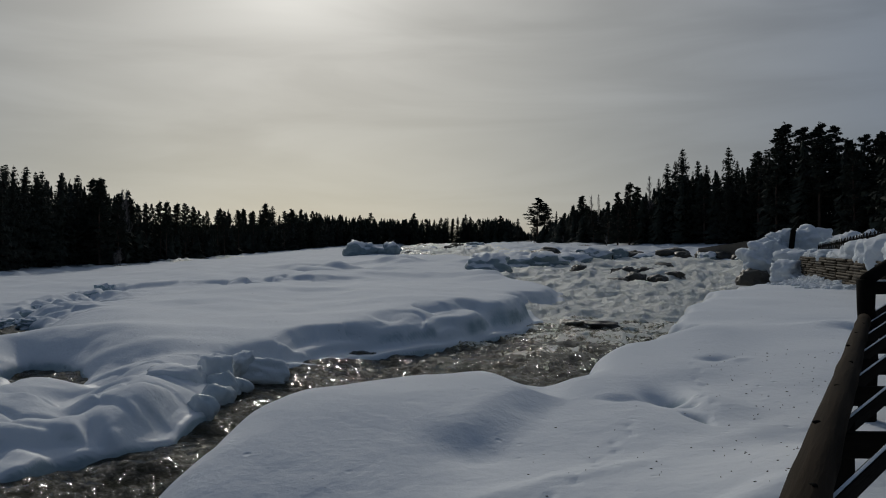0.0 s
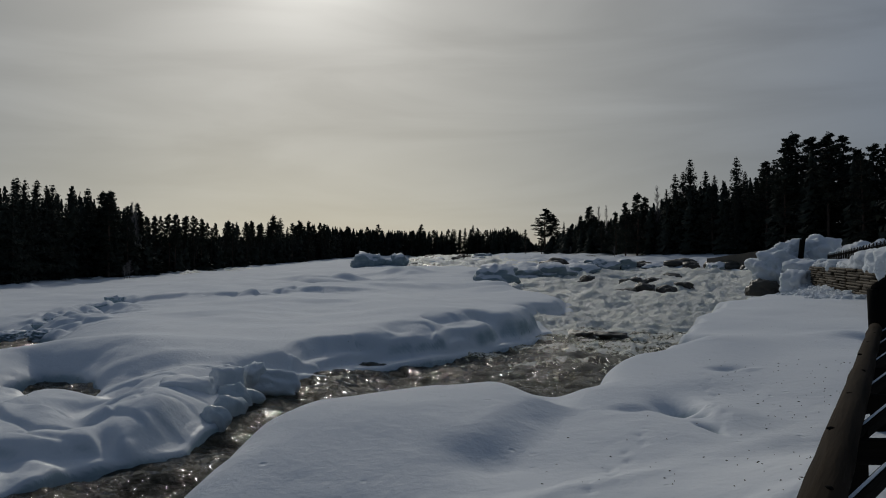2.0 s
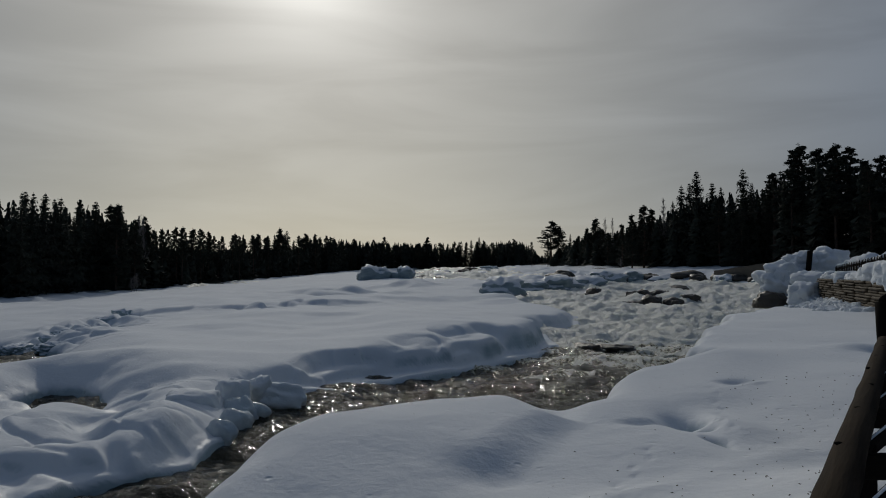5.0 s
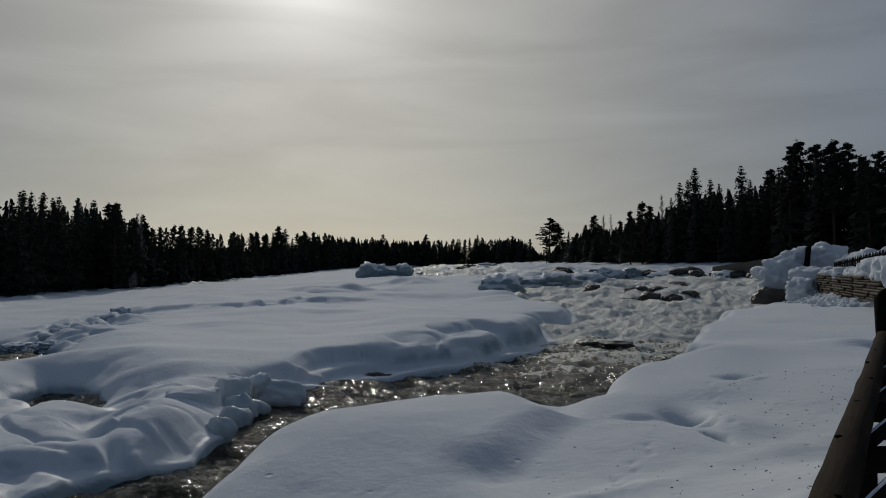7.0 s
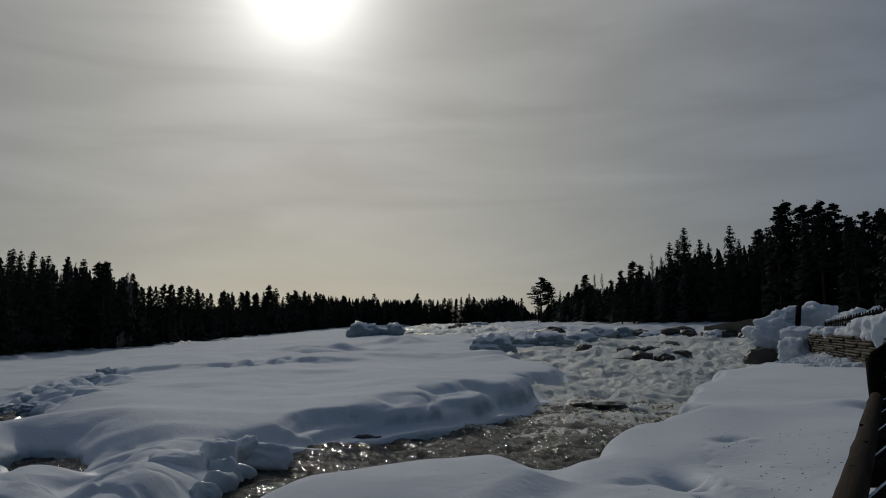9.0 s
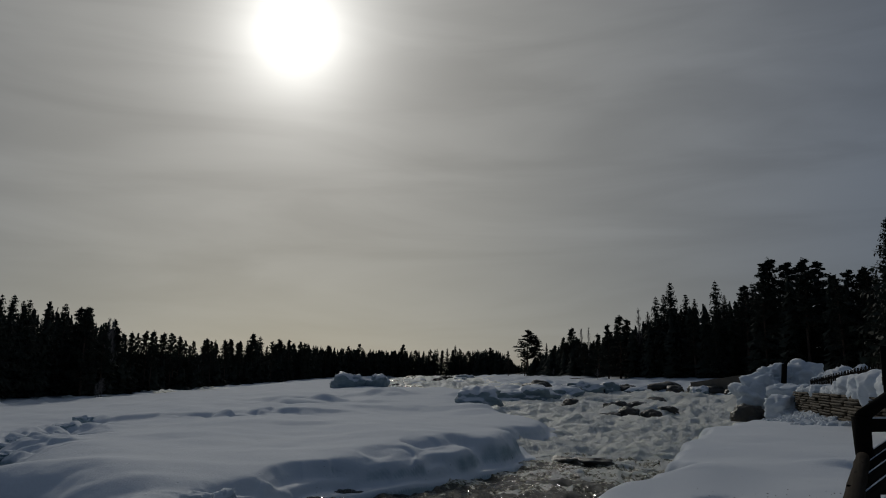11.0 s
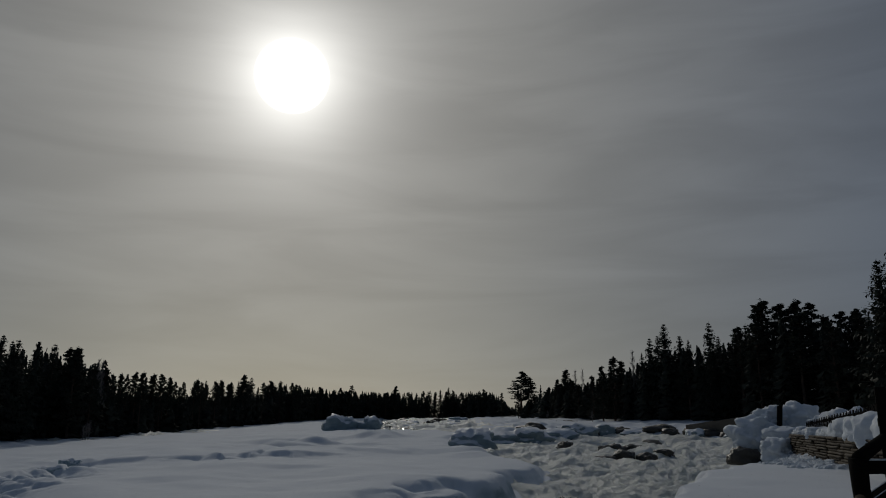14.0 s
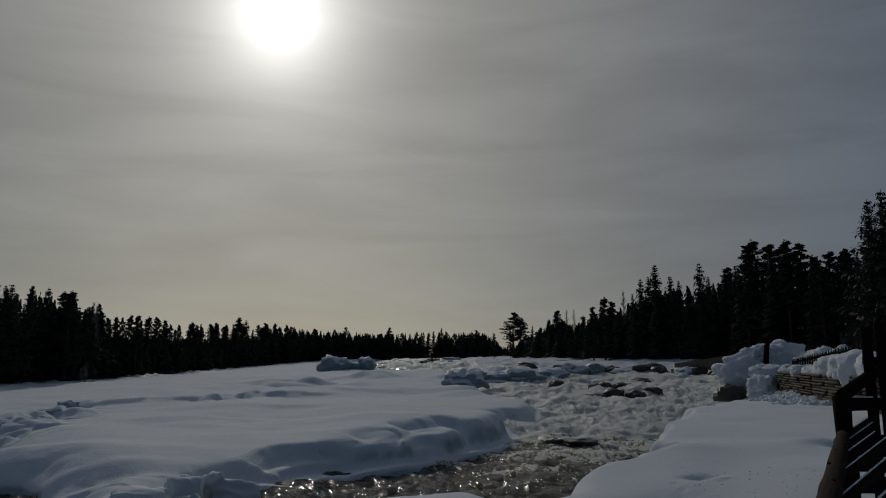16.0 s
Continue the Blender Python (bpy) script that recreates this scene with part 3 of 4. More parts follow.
def lump_bm(size, seed, detail=3, rough=0.25, scale=1.0, flat=-0.6, blocky=0.0):
    bm = bmesh.new()
    bmesh.ops.create_icosphere(bm, subdivisions=detail, radius=1.0)
    off = Vector((seed * 3.17, seed * 1.91, seed * 0.73))
    for v in bm.verts:
        p = v.co.copy()
        if blocky:
            m = max(abs(p.x), abs(p.y), abs(p.z))
            p = p.lerp(p / m * 0.85, blocky)
        q = p * scale
        k = 1 + rough * noise.fractal(q * 1.3 + off, 0.8, 2.0, 4) + 0.35 * rough * abs(noise.noise(q * 4.0 + off))
        p *= k
        p.z = max(p.z, flat)
        v.co = Vector((p.x * size[0], p.y * size[1], p.z * size[2]))
    return bm


def lump(name, at, size, seed, mat, label, category, group="", turn=0.0, **kw):
    ob = part(name, lump_bm(size, seed, **kw), mat)
    ob.matrix_world = pose(*at, 0, 0, turn)
    return tagged(ob, label, category, group)


# ---------------------------------------------------------------- trees
def spruce_parts(height, radius, seed):
    """Whorls of drooping boughs, each a ragged fan of hanging twigs, thinning to a pointed leader."""
    rnd = random.Random(seed)
    verts, faces = [], []
    count = int(height * 3.4)
    for i in range(count):
        t = 0.04 + 0.95 * (i + 0.6 * rnd.random()) / count
        z = height * t
        reach = radius * (1 - t) ** 0.82 * rnd.uniform(0.72, 1.12) * (1 - 0.25 * (t < 0.12)) + 0.10
        for k in range(rnd.randint(6, 8)):
            a = rnd.uniform(0, 2 * math.pi)
            r = reach * rnd.uniform(0.55, 1.18)
            ca, sa = math.cos(a), math.sin(a)
            droop, lift = rnd.uniform(0.2, 0.5) * (1 - 0.8 * t), 0.22 + 0.2 * t

            def on(s):
                return ca * r * s, sa * r * s, z - droop * r * s + lift * r * s * s

            twigs = 4 + int(r * 1.6)
            for q in range(twigs):
                s = (q + 0.5 + 0.5 * rnd.random()) / twigs
                x0, y0, z0 = on(s - 0.5 / twigs)
                side = rnd.choice((-1, 1)) * rnd.uniform(0.10, 0.34) * (0.25 + 0.8 * r * (1.15 - s))
                out = rnd.uniform(0.10, 0.30) * (0.4 + 0.5 * r)
                b = len(verts)
                verts += [(x0, y0, z0 + 0.05), (x0 + ca * out - sa * side, y0 + sa * out + ca * side, z0 - rnd.uniform(0.0, 0.25)),
                          (x0 + ca * out * 0.8 + sa * side * 0.3, y0 + sa * out * 0.8 - ca * side * 0.3, z0 - rnd.uniform(0.12, 0.42) * (0.5 + 0.4 * r))]
                faces.append((b, b + 1, b + 2))
            b = len(verts)
            verts += [(-sa * 0.09, ca * 0.09, z), (sa * 0.09, -ca * 0.09, z - 0.1), on(1.06)]
            faces.append((b, b + 1, b + 2))
    return verts, faces


def clump(verts, faces, center, size, count, rnd, blade=0.35):
    for _ in range(count):
        d = Vector((rnd.gauss(0, 1), rnd.gauss(0, 1), rnd.gauss(0, 1))).normalized() * rnd.random() ** 0.4
        p = Vector(center) + Vector((d.x * size[0], d.y * size[1], d.z * size[2]))
        b = len(verts)
        u = Vector((rnd.uniform(-1, 1), rnd.uniform(-1, 1), rnd.uniform(-0.4, 0.6))).normalized() * blade * rnd.uniform(0.5, 1.3)
        v = Vector((rnd.uniform(-1, 1), rnd.uniform(-1, 1), rnd.uniform(-0.8, 0.8))).normalized() * blade * 0.6
        verts += [p - u * 0.5 - v * 0.3, p + u * 0.6, p + v]
        faces.append((b, b + 1, b + 2))


def tree_root(name, label, category, group):
    return tagged(new(name), label, category, group)


def make_spruce(height, radius, seed):
    root = tree_root("spruce_tree", "dark green spruce tree with drooping boughs", "tree", "trees along the river")
    v, f = tube([(0, 0, -0.8), (0.03, 0, height * 0.5), (0, 0.02, height)], [0.02 * height * 0.6, 0.008 * height, 0.012], 7)
    mesh_object("trunk", v, f, BARK, root, "grey-brown trunk")
    v, f = spruce_parts(height, radius, seed)
    mesh_object("crown", v, f, NEEDLES, root)
    return root


def make_pine(height, seed, bare=0.45):
    rnd = random.Random(seed)
    root = tree_root("pine_tree", "tall pine tree with a bare trunk and ragged crown", "tree", "trees along the river")
    lean = rnd.uniform(-0.3, 0.3)
    pts = [(lean * s * s, 0.2 * math.sin(3 * s), height * s - 0.8 * (s == 0)) for s in (0, 0.25, 0.5, 0.75, 0.97)]
    tv, tf = tube(pts, [0.013 * height * k for k in (1.0, 0.8, 0.62, 0.4, 0.1)], 8, 0.05, seed)
    verts, faces = [], []
    count = int(36 + height * 2.1)
    for i in range(count):
        t = bare + (0.98 - bare) * (i + rnd.random()) / count
        a = rnd.uniform(0, 2 * math.pi)
        s0 = (t - bare) / (1 - bare)
        prof = min(1.0, 0.5 + 1.6 * s0) * (1.0 - s0) ** 0.85
        r = 0.175 * height * prof * rnd.uniform(0.35, 1.25) + 0.2
        tip = Vector((math.cos(a) * r + lean * t, math.sin(a) * r, height * t + rnd.uniform(-0.05, 0.3) * r))
        v, f = tube([(lean * t * t, 0, height * t - 0.1 * r), tip], [0.035, 0.012], 4)
        o = len(tv)
        tv, tf = tv + v, tf + [tuple(j + o for j in q) for q in f]
        for s in (0.4, 0.7, 1.0):
            q = Vector((lean * t * t, 0, height * t)).lerp(tip, s)
            w = rnd.uniform(0.26, 0.54) * (1 - 0.5 * s0)
            clump(verts, faces, q + Vector((0, 0, 0.12)), (w * 1.15, w * 1.15, 0.95 * w), 19, rnd, 0.34)
    clump(verts, faces, (lean, 0, height * 0.97), (0.20, 0.20, 0.75), 50, rnd, 0.26)
    mesh_object("trunk", tv, tf, PINE_BARK, root, "reddish brown trunk and limbs")
    mesh_object("crown", verts, faces, NEEDLES, root)
    return root


def make_birch(height, seed):
    rnd = random.Random(seed)
    root = tree_root("birch_tree", "bare winter birch with fine upright twigs", "tree", "trees along the river")
    tv, tf = tube([(0, 0, -0.8), (0.1, 0, height * 0.5), (0, 0, height)], [0.09, 0.06, 0.012], 6)
    mesh_object("trunk", tv, tf, BIRCH_BARK, root, "pale trunk")
    verts, faces = [], []
    for i in range(46):
        t = 0.25 + 0.72 * i / 46
        a, r = rnd.uniform(0, 6.28), rnd.uniform(0.4, 1.0) * 0.13 * height * (1.1 - t)
        start, tip = Vector((0, 0, height * t)), Vector((math.cos(a) * r, math.sin(a) * r, height * t + 1.6 * r))
        for q in range(6):
            end = start.lerp(tip, 0.5 + 0.1 * q) + Vector((rnd.uniform(-0.3, 0.3), rnd.uniform(-0.3, 0.3), rnd.uniform(0.1, 0.6)))
            v, f = tube([start.lerp(tip, 0.15 * q), end], [0.02, 0.006], 3)
            o = len(verts)
            verts, faces = verts + v, faces + [tuple(j + o for j in w) for w in f]
    mesh_object("crown", verts, faces, BIRCH_BARK, root, "fine leafless twigs")
    return root


SPRUCES = [(make_spruce(h, r, s), h) for h, r, s in ((14, 3.0, 1), (12, 2.7, 2), (15, 2.6, 3), (11, 2.4, 4), (13, 2.3, 5))]
PINES = [(make_pine(h, s, b), h) for h, s, b in ((15, 11, 0.28), (13, 12, 0.38), (16, 13, 0.3), (12, 14, 0.45))]
BIRCHES = [(make_birch(10, 21), 10), (make_birch(11, 22), 11)]
BUSHY = [(make_pine(13, 15, 0.04), 13), (make_pine(12, 16, 0.06), 12)]
PROTOS = {"s": SPRUCES, "p": PINES, "b": BIRCHES, "q": BUSHY}
placed = set()


def plant(kind, which, x, y, height, turn, wide=1.0):
    ob, own = PROTOS[kind][which % len(PROTOS[kind])]
    k = height / own
    m = pose(x, y, ground_z(x, y), 0, 0, turn) @ Matrix.Diagonal((k * wide, k * wide, k, 1))
    if ob in placed:
        copy_thing(ob, m @ Matrix.Diagonal((*[1 / s for s in ob.scale], 1)))
    else:
        ob.matrix_world = m
        placed.add(ob)


# height of the wood's edge, by the bearing x / y
EDGE_U = [-0.75, -0.61, -0.50, -0.44, -0.40, -0.35, -0.30, -0.24, -0.20, -0.15, -0.10, -0.02, 0.03, 0.07, 0.10, 0.115, 0.165, 0.19, 0.22, 0.28, 0.31, 0.35, 0.39, 0.42, 0.46, 0.50, 0.55, 0.62, 0.70]
EDGE_E = [0.128, 0.116, 0.102, 0.082, 0.064, 0.060, 0.057, 0.059, 0.055, 0.049, 0.044, 0.043, 0.042, 0.047, 0.042, 0.020, 0.047, 0.060, 0.058, 0.080, 0.096, 0.112, 0.112, 0.125, 0.150, 0.158, 0.150, 0.165, 0.22]
rnd = random.Random(5)


def edge_height(x, y, z):
    return 1.65 + np.interp(x / y, EDGE_U, EDGE_E) * y - z


def plant_edge(line, gap, deep, mix, wide=(1.0, 1.5)):
    for (ax, ay), (bx, by) in zip(line, line[1:]):
        length = math.hypot(bx - ax, by - ay)
        nx, ny = (by - ay) / length, -(bx - ax) / length
        count = int(length / gap)
        for i in range(count):
            t = (i + rnd.random()) / count
            back = rnd.random() * deep
            x, y = ax + (bx - ax) * t - nx * back, ay + (by - ay) * t - ny * back
            h = edge_height(x, y, ground_z(x, y)) * rnd.uniform(0.80, 1.03)
            plant(rnd.choice(mix), rnd.randrange(5), x, y, max(h, 4.0), rnd.uniform(0, 360), rnd.uniform(*wide))


plant_edge([(-76, 50), (-55, 86), (-50, 110)], 2.0, 6.0, "sssssssqp")
plant_edge([(-50, 110), (-44, 190)], 2.0, 9.0, "pppps", (0.7, 1.05))
plant_edge([(-44, 190), (-37, 250), (4, 300), (24, 278)], 2.4, 7.0, "sssqp")
plant_edge([(29, 188), (28, 150), (33, 124), (45, 110), (51, 90), (60, 62)], 2.4, 7.0, "ssqqppp")
# trees that stand out: bearing, height of the top over the horizon, distance, kind, width
STAND_A = [(0.103, 0.042, 200, "p", 0.9), (0.131, 0.070, 200, "p", 2.0), (0.140, 0.062, 204, "p", 1.9), (0.125, 0.045, 203, "q", 1.3), (0.147, 0.040, 203, "q", 1.3), (0.156, 0.053, 190, "s", 0.8), (0.168, 0.050, 185, "p", 1.0), (0.190, 0.073, 160, "p", 1.1),
           (0.204, 0.073, 158, "b", 1.0), (0.214, 0.075, 150, "b", 0.9), (0.178, 0.060, 165, "q", 1.2), (0.197, 0.060, 162, "q", 1.3), (0.228, 0.065, 128, "q", 1.3), (0.240, 0.078, 126, "q", 1.3), (0.256, 0.090, 126, "q", 1.5), (0.268, 0.085, 127, "q", 1.4), (0.284, 0.100, 128, "b", 1.0)]
STAND_B = [(0.297, 0.098, 124, "s", 1.0), (0.309, 0.119, 122, "s", 1.1), (0.320, 0.122, 123, "s", 1.1), (0.3295, 0.139, 120, "s", 1.3), (0.351, 0.123, 119, "s", 1.2), (0.363, 0.117, 121, "s", 1.1),
           (0.393, 0.142, 115, "s", 1.1), (0.405, 0.122, 117, "s", 1.0), (0.429, 0.134, 113, "s", 1.0), (0.445, 0.139, 112, "s", 1.1)]
STAND_C = [(0.466, 0.170, 105, "p", 1.2), (0.495, 0.168, 104, "p", 1.3), (0.519, 0.172, 103, "p", 1.3), (0.541, 0.170, 103, "p", 1.3), (0.558, 0.149, 100, "p", 1.2), (0.581, 0.158, 99, "p", 1.2),
           (0.604, 0.160, 97, "p", 1.2), (0.62, 0.156, 95, "s", 1.2), (0.643, 0.235, 72, "s", 1.2), (0.665, 0.25, 70, "s", 1.3)]
STAND_E = [(-0.012, 0.041, 296, "s", 1.2), (-0.003, 0.043, 298, "p", 1.1), (0.006, 0.044, 297, "s", 1.2), (0.013, 0.042, 298, "p", 1.1), (0.020, 0.045, 296, "s", 1.2), (0.027, 0.043, 294, "s", 1.2), (0.037, 0.044, 292, "p", 1.1)]
STAND_D = [(-0.607, 0.117, 88, "s", 1.0), (-0.591, 0.116, 92, "s", 0.9), (-0.561, 0.107, 98, "s", 1.0), (-0.503, 0.103, 108, "s", 1.2), (-0.482, 0.096, 110, "p", 1.1), (-0.470, 0.097, 110, "p", 1.0), (-0.441, 0.083, 116, "b", 1.0), (-0.436, 0.080, 117, "b", 0.9),
           (-0.390, 0.065, 132, "p", 1.0), (-0.355, 0.063, 140, "p", 1.0), (-0.245, 0.062, 185, "p", 1.0), (-0.100, 0.050, 285, "p", 1.2), (-0.040, 0.049, 292, "p", 1.2), (0.031, 0.049, 296, "s", 1.2)]
for k, (u, e, y, kind, wide) in enumerate(STAND_A + STAND_B + STAND_C + STAND_D + STAND_E):
    x = u * y
    plant(kind, k, x, y, 1.65 + e * y - ground_z(x, y), 71 * k, wide)

# leafless bushes at the foot of the wood
for k, (u, y, h) in enumerate(((-0.445, 108, 2.8), (-0.452, 106, 2.0), (-0.448, 107, 2.4), (0.165, 168, 2.0), (0.225, 124, 1.7))):
    plant("b", k, u * y, y, h, 53 * k, 3.0)

# deep wood behind the edge, too dense to count
verts, faces = [], []
for k in range(1500):
    if k < 950:
        line = [(-76, 50), (-55, 86), (-50, 110), (-44, 190), (-37, 250), (4, 300), (24, 278)]
    else:
        line = [(26, 212), (28, 150), (33, 124), (45, 110), (51, 90), (60, 62), (75, 35)]
    i = rnd.choices(range(len(line) - 1), [math.dist(p, q) for p, q in zip(line, line[1:])])[0]
    (ax, ay), (bx, by) = line[i], line[i + 1]
    t, back = rnd.random(), rnd.uniform(0, 26)
    length = math.hypot(bx - ax, by - ay)
    x, y = ax + (bx - ax) * t - (by - ay) / length * back, ay + (by - ay) * t + (bx - ax) / length * back
    z0 = ground_z(x, y)
    open_pines = y > 110 and -0.43 < x / y < -0.21
    h = max(3.0, edge_height(x, y, z0) * (rnd.uniform(0.35, 0.62) if open_pines else rnd.uniform(0.62, 0.95)))
    wide = rnd.uniform(1.7, 2.9)
    for s in range(110):
        t = rnd.random() ** 1.25
        ang, reach = rnd.uniform(0, 6.283), wide * (1 - t) ** 0.6 * rnd.uniform(0.3, 1.0) + 0.12
        c, q, zz = math.cos(ang), math.sin(ang), z0 + h * (0.02 + 0.98 * t)
        b, w = len(verts), (0.32 * reach + 0.06) * rnd.uniform(0.7, 1.3)
        verts += [(x - q * w, y + c * w, zz + 0.3), (x + q * w, y - c * w, zz + 0.2), (x + c * reach, y + q * reach, zz - rnd.uniform(0.1, 0.7)), (x + c * reach * 0.6 - q * w, y + q * reach * 0.6 + c * w, zz - rnd.uniform(0.3, 1.0))]
        faces += [(b, b + 1, b + 2), (b, b + 2, b + 3)]
tagged(mesh_object("far_woods", verts, faces, NEEDLES), "dense dark conifer wood behind the river bank", "forest", kind="stuff")

# ---------------------------------------------------------------- boulders and ice along the river
for i, (x, y, sx, sy, sz, up, mat) in enumerate((
        (3.8, 60.5, 1.7, 1.6, 1.25, 0.35, ICE_ROCK), (6.4, 66, 2.2, 1.8, 0.8, 0.35, ICE_ROCK), (9.2, 68, 3.0, 2.0, 1.0, 0.5, ICE_ROCK), (12.0, 73, 2.6, 2.0, 0.9, 0.4, ICE_ROCK),
        (-12.5, 111, 2.6, 2.2, 2.2, 0.8, ICE_ROCK), (-10.0, 112, 2.6, 2.2, 1.5, 0.5, ICE_ROCK), (-8.0, 111, 1.5, 1.7, 1.9, 0.5, ICE_ROCK), (-15.0, 113, 2.4, 2.0, 0.9, 0.4, ICE_ROCK),
        (5.9, 33.0, 0.75, 0.45, 0.30, 0.04, ROCK), (7.1, 33.3, 0.95, 0.5, 0.24, 0.0, ROCK),
        (14.4, 57.5, 1.2, 0.8, 0.7, -0.12, ROCK), (16.3, 58.5, 1.7, 0.9, 0.7, -0.15, ROCK), (18.0, 60, 1.2, 0.8, 0.5, -0.05, ROCK), (11.2, 60, 0.6, 0.6, 0.5, 0.2, ROCK), (20, 66, 0.9, 0.8, 0.4, 0.2, ROCK), (12.6, 52.5, 0.8, 0.7, 0.45, -0.05, ROCK), (14.2, 53.5, 0.9, 0.6, 0.55, 0.0, ROCK), (15.7, 53.2, 0.8, 0.7, 0.5, -0.05, ROCK), (17.2, 54.5, 1.0, 0.7, 0.5, 0.0, ROCK),
        (15.0, 82, 1.6, 1.4, 0.8, 0.4, ICE_ROCK), (17.8, 88, 2.6, 1.8, 1.1, 0.5, ICE_ROCK), (20.6, 93, 1.0, 1.0, 0.7, 0.3, ROCK), (22.4, 94, 1.9, 1.6, 1.2, 0.3, ICE_ROCK), (25.0, 96, 1.2, 1.0, 0.6, 0.5, ROCK),
        (26.8, 93, 2.4, 1.6, 0.8, 0.3, ICE_ROCK), (29.4, 89, 0.9, 0.9, 0.7, 0.3, ROCK), (31.5, 86, 1.8, 1.4, 1.0, 0.2, ICE_ROCK), (34.5, 82, 2.0, 1.5, 0.7, 0.3, ICE_ROCK), (13.0, 77, 1.0, 0.9, 0.6, 0.4, ROCK),
        (-6.0, 124, 1.1, 1.0, 0.5, 0.1, ROCK), (-2.0, 131, 1.6, 1.2, 0.6, 0.1, ICE_ROCK), (2.5, 128, 1.0, 0.9, 0.5, 0.1, ROCK), (5.0, 139, 1.8, 1.2, 0.7, 0.2, ICE_ROCK), (-9.5, 150, 1.6, 1.2, 0.7, 0.1, ROCK), (-3.0, 158, 2.2, 1.4, 0.7, 0.2, ICE_ROCK),
        (1.5, 166, 1.4, 1.1, 0.7, 0.2, ROCK), (6.5, 172, 2.2, 1.5, 0.9, 0.2, ICE_ROCK), (-13.0, 180, 2.0, 1.6, 0.8, 0.2, ICE_ROCK), (3.5, 196, 2.0, 1.5, 0.9, 0.2, ROCK), (9.0, 205, 2.6, 1.8, 1.1, 0.2, ICE_ROCK), (-6.0, 212, 2.0, 1.6, 0.8, 0.2, ROCK))):
    base = float(river_z(x, y))
    wet = mat is ROCK
    lump("boulder", (x, y, base + up), (sx, sy, sz), i + 3, mat,
         "wet dark boulder standing in the white rapids" if wet else "ice-coated boulder capped with snow at the river",
         "boulder", "boulders in the river", 37 * i, rough=0.36, flat=-0.9, blocky=0.3, detail=4)

rnd = random.Random(57)
shoreline = [(12.5, 76), (16, 86), (22, 96), (30, 90), (34, 82), (38, 77)]
for i in range(34):
    k = rnd.random() * (len(shoreline) - 1)
    (ax, ay), (bx, by), k = shoreline[int(k)], shoreline[int(k) + 1], k % 1
    x, y = ax + (bx - ax) * k + rnd.uniform(-2.0, 2.0), ay + (by - ay) * k + rnd.uniform(-2.5, 2.5)
    size = rnd.uniform(0.5, 1.25)
    lump("boulder", (x, y, ground_z(x, y) + 0.12 * size), (size * 1.3, size, size * rnd.uniform(0.4, 0.75)), 500 + i, ROCK, "dark shore rock with snow lying round it", "boulder", "rocks along the far shore",
         rnd.uniform(0, 180), rough=0.34, flat=-0.9, blocky=0.4, detail=3)

# ---------------------------------------------------------------- snow heaps, retaining wall and picket fence
# dark lump added for the shaded brown face below the heap
lump("boulder", (16.6, 38.9, 0.02), (0.85, 0.7, 0.55), 60, ROCK, "dark wet rock under the snow heap at the rapids", "boulder", rough=0.3, blocky=0.45, detail=4)
for i, (x, y, z, sx, sy, sz) in enumerate((
        (17.45, 40.0, 0.92, 1.0, 1.0, 0.8), (18.3, 40.4, 1.35, 1.15, 1.1, 0.85), (19.0, 40.6, 2.0, 0.9, 0.9, 0.7), (18.3, 38.0, 0.75, 1.0, 0.9, 0.8), (17.4, 36.6, 0.45, 0.8, 0.8, 0.6), (18.9, 38.3, 1.1, 0.7, 0.7, 0.55),
        (20.4, 40.2, 2.05, 0.85, 0.9, 0.8), (20.9, 38.0, 1.75, 0.9, 0.7, 0.55))):
    lump("snow_block", (x, y, z), (sx, sy, sz), i + 80, SNOW_LOOSE, "heaped block of wind-packed snow beside the wall", "snow heap", "snow heaps by the wall", 50 * i, rough=0.42, scale=1.2, flat=-0.8, blocky=0.32, detail=4)

WALL_A, WALL_B = Vector((17.9, 36.4, 0.0)), Vector((13.4, 22.6, 0.0))


def log_between(name, a, b, radius, mat, parent, label="", sides=10, wobble=0.05, seed=0, pieces=6, sag=0.0):
    """A round log with its own axis along z, so that the grain runs with it."""
    a, b = Vector(a), Vector(b)
    length = (b - a).length
    rnd = random.Random(seed)
    pts = [(rnd.uniform(-1, 1) * wobble * radius * 2, rnd.uniform(-1, 1) * wobble * radius * 2 - sag * math.sin(math.pi * i / pieces), length * i / pieces) for i in range(pieces + 1)]
    v, f = tube(pts, [radius * (1 + wobble * rnd.uniform(-1, 1)) for _ in pts], sides, wobble * 0.6, seed)
    ob = mesh_object(name, v, f, mat, parent, label, True)
    ob.matrix_world = Matrix.Translation(a) @ (b - a).to_track_quat("Z", "Y").to_matrix().to_4x4()
    return ob


def board_between(name, a, b, wide, thick, mat, parent, label="", up=(0, 0, 1)):
    """A sawn board with eased edges from a to b; wide is measured across, towards up."""
    a, b = Vector(a), Vector(b)
    z = (b - a).normalized()
    y = (Vector(up) - z * Vector(up).dot(z)).normalized()
    x = y.cross(z)
    bm = bmesh.new()
    bmesh.ops.create_cube(bm, size=1.0)
    bmesh.ops.scale(bm, vec=(thick, wide, (b - a).length), verts=bm.verts)
    bmesh.ops.bevel(bm, geom=bm.edges[:], offset=min(thick, wide) * 0.12, segments=1, affect="EDGES")
    ob = part(name, bm, mat, parent, label, False)
    ob.matrix_world = Matrix.Translation((a + b) / 2) @ Matrix((x, y, z)).transposed().to_4x4()
    return ob


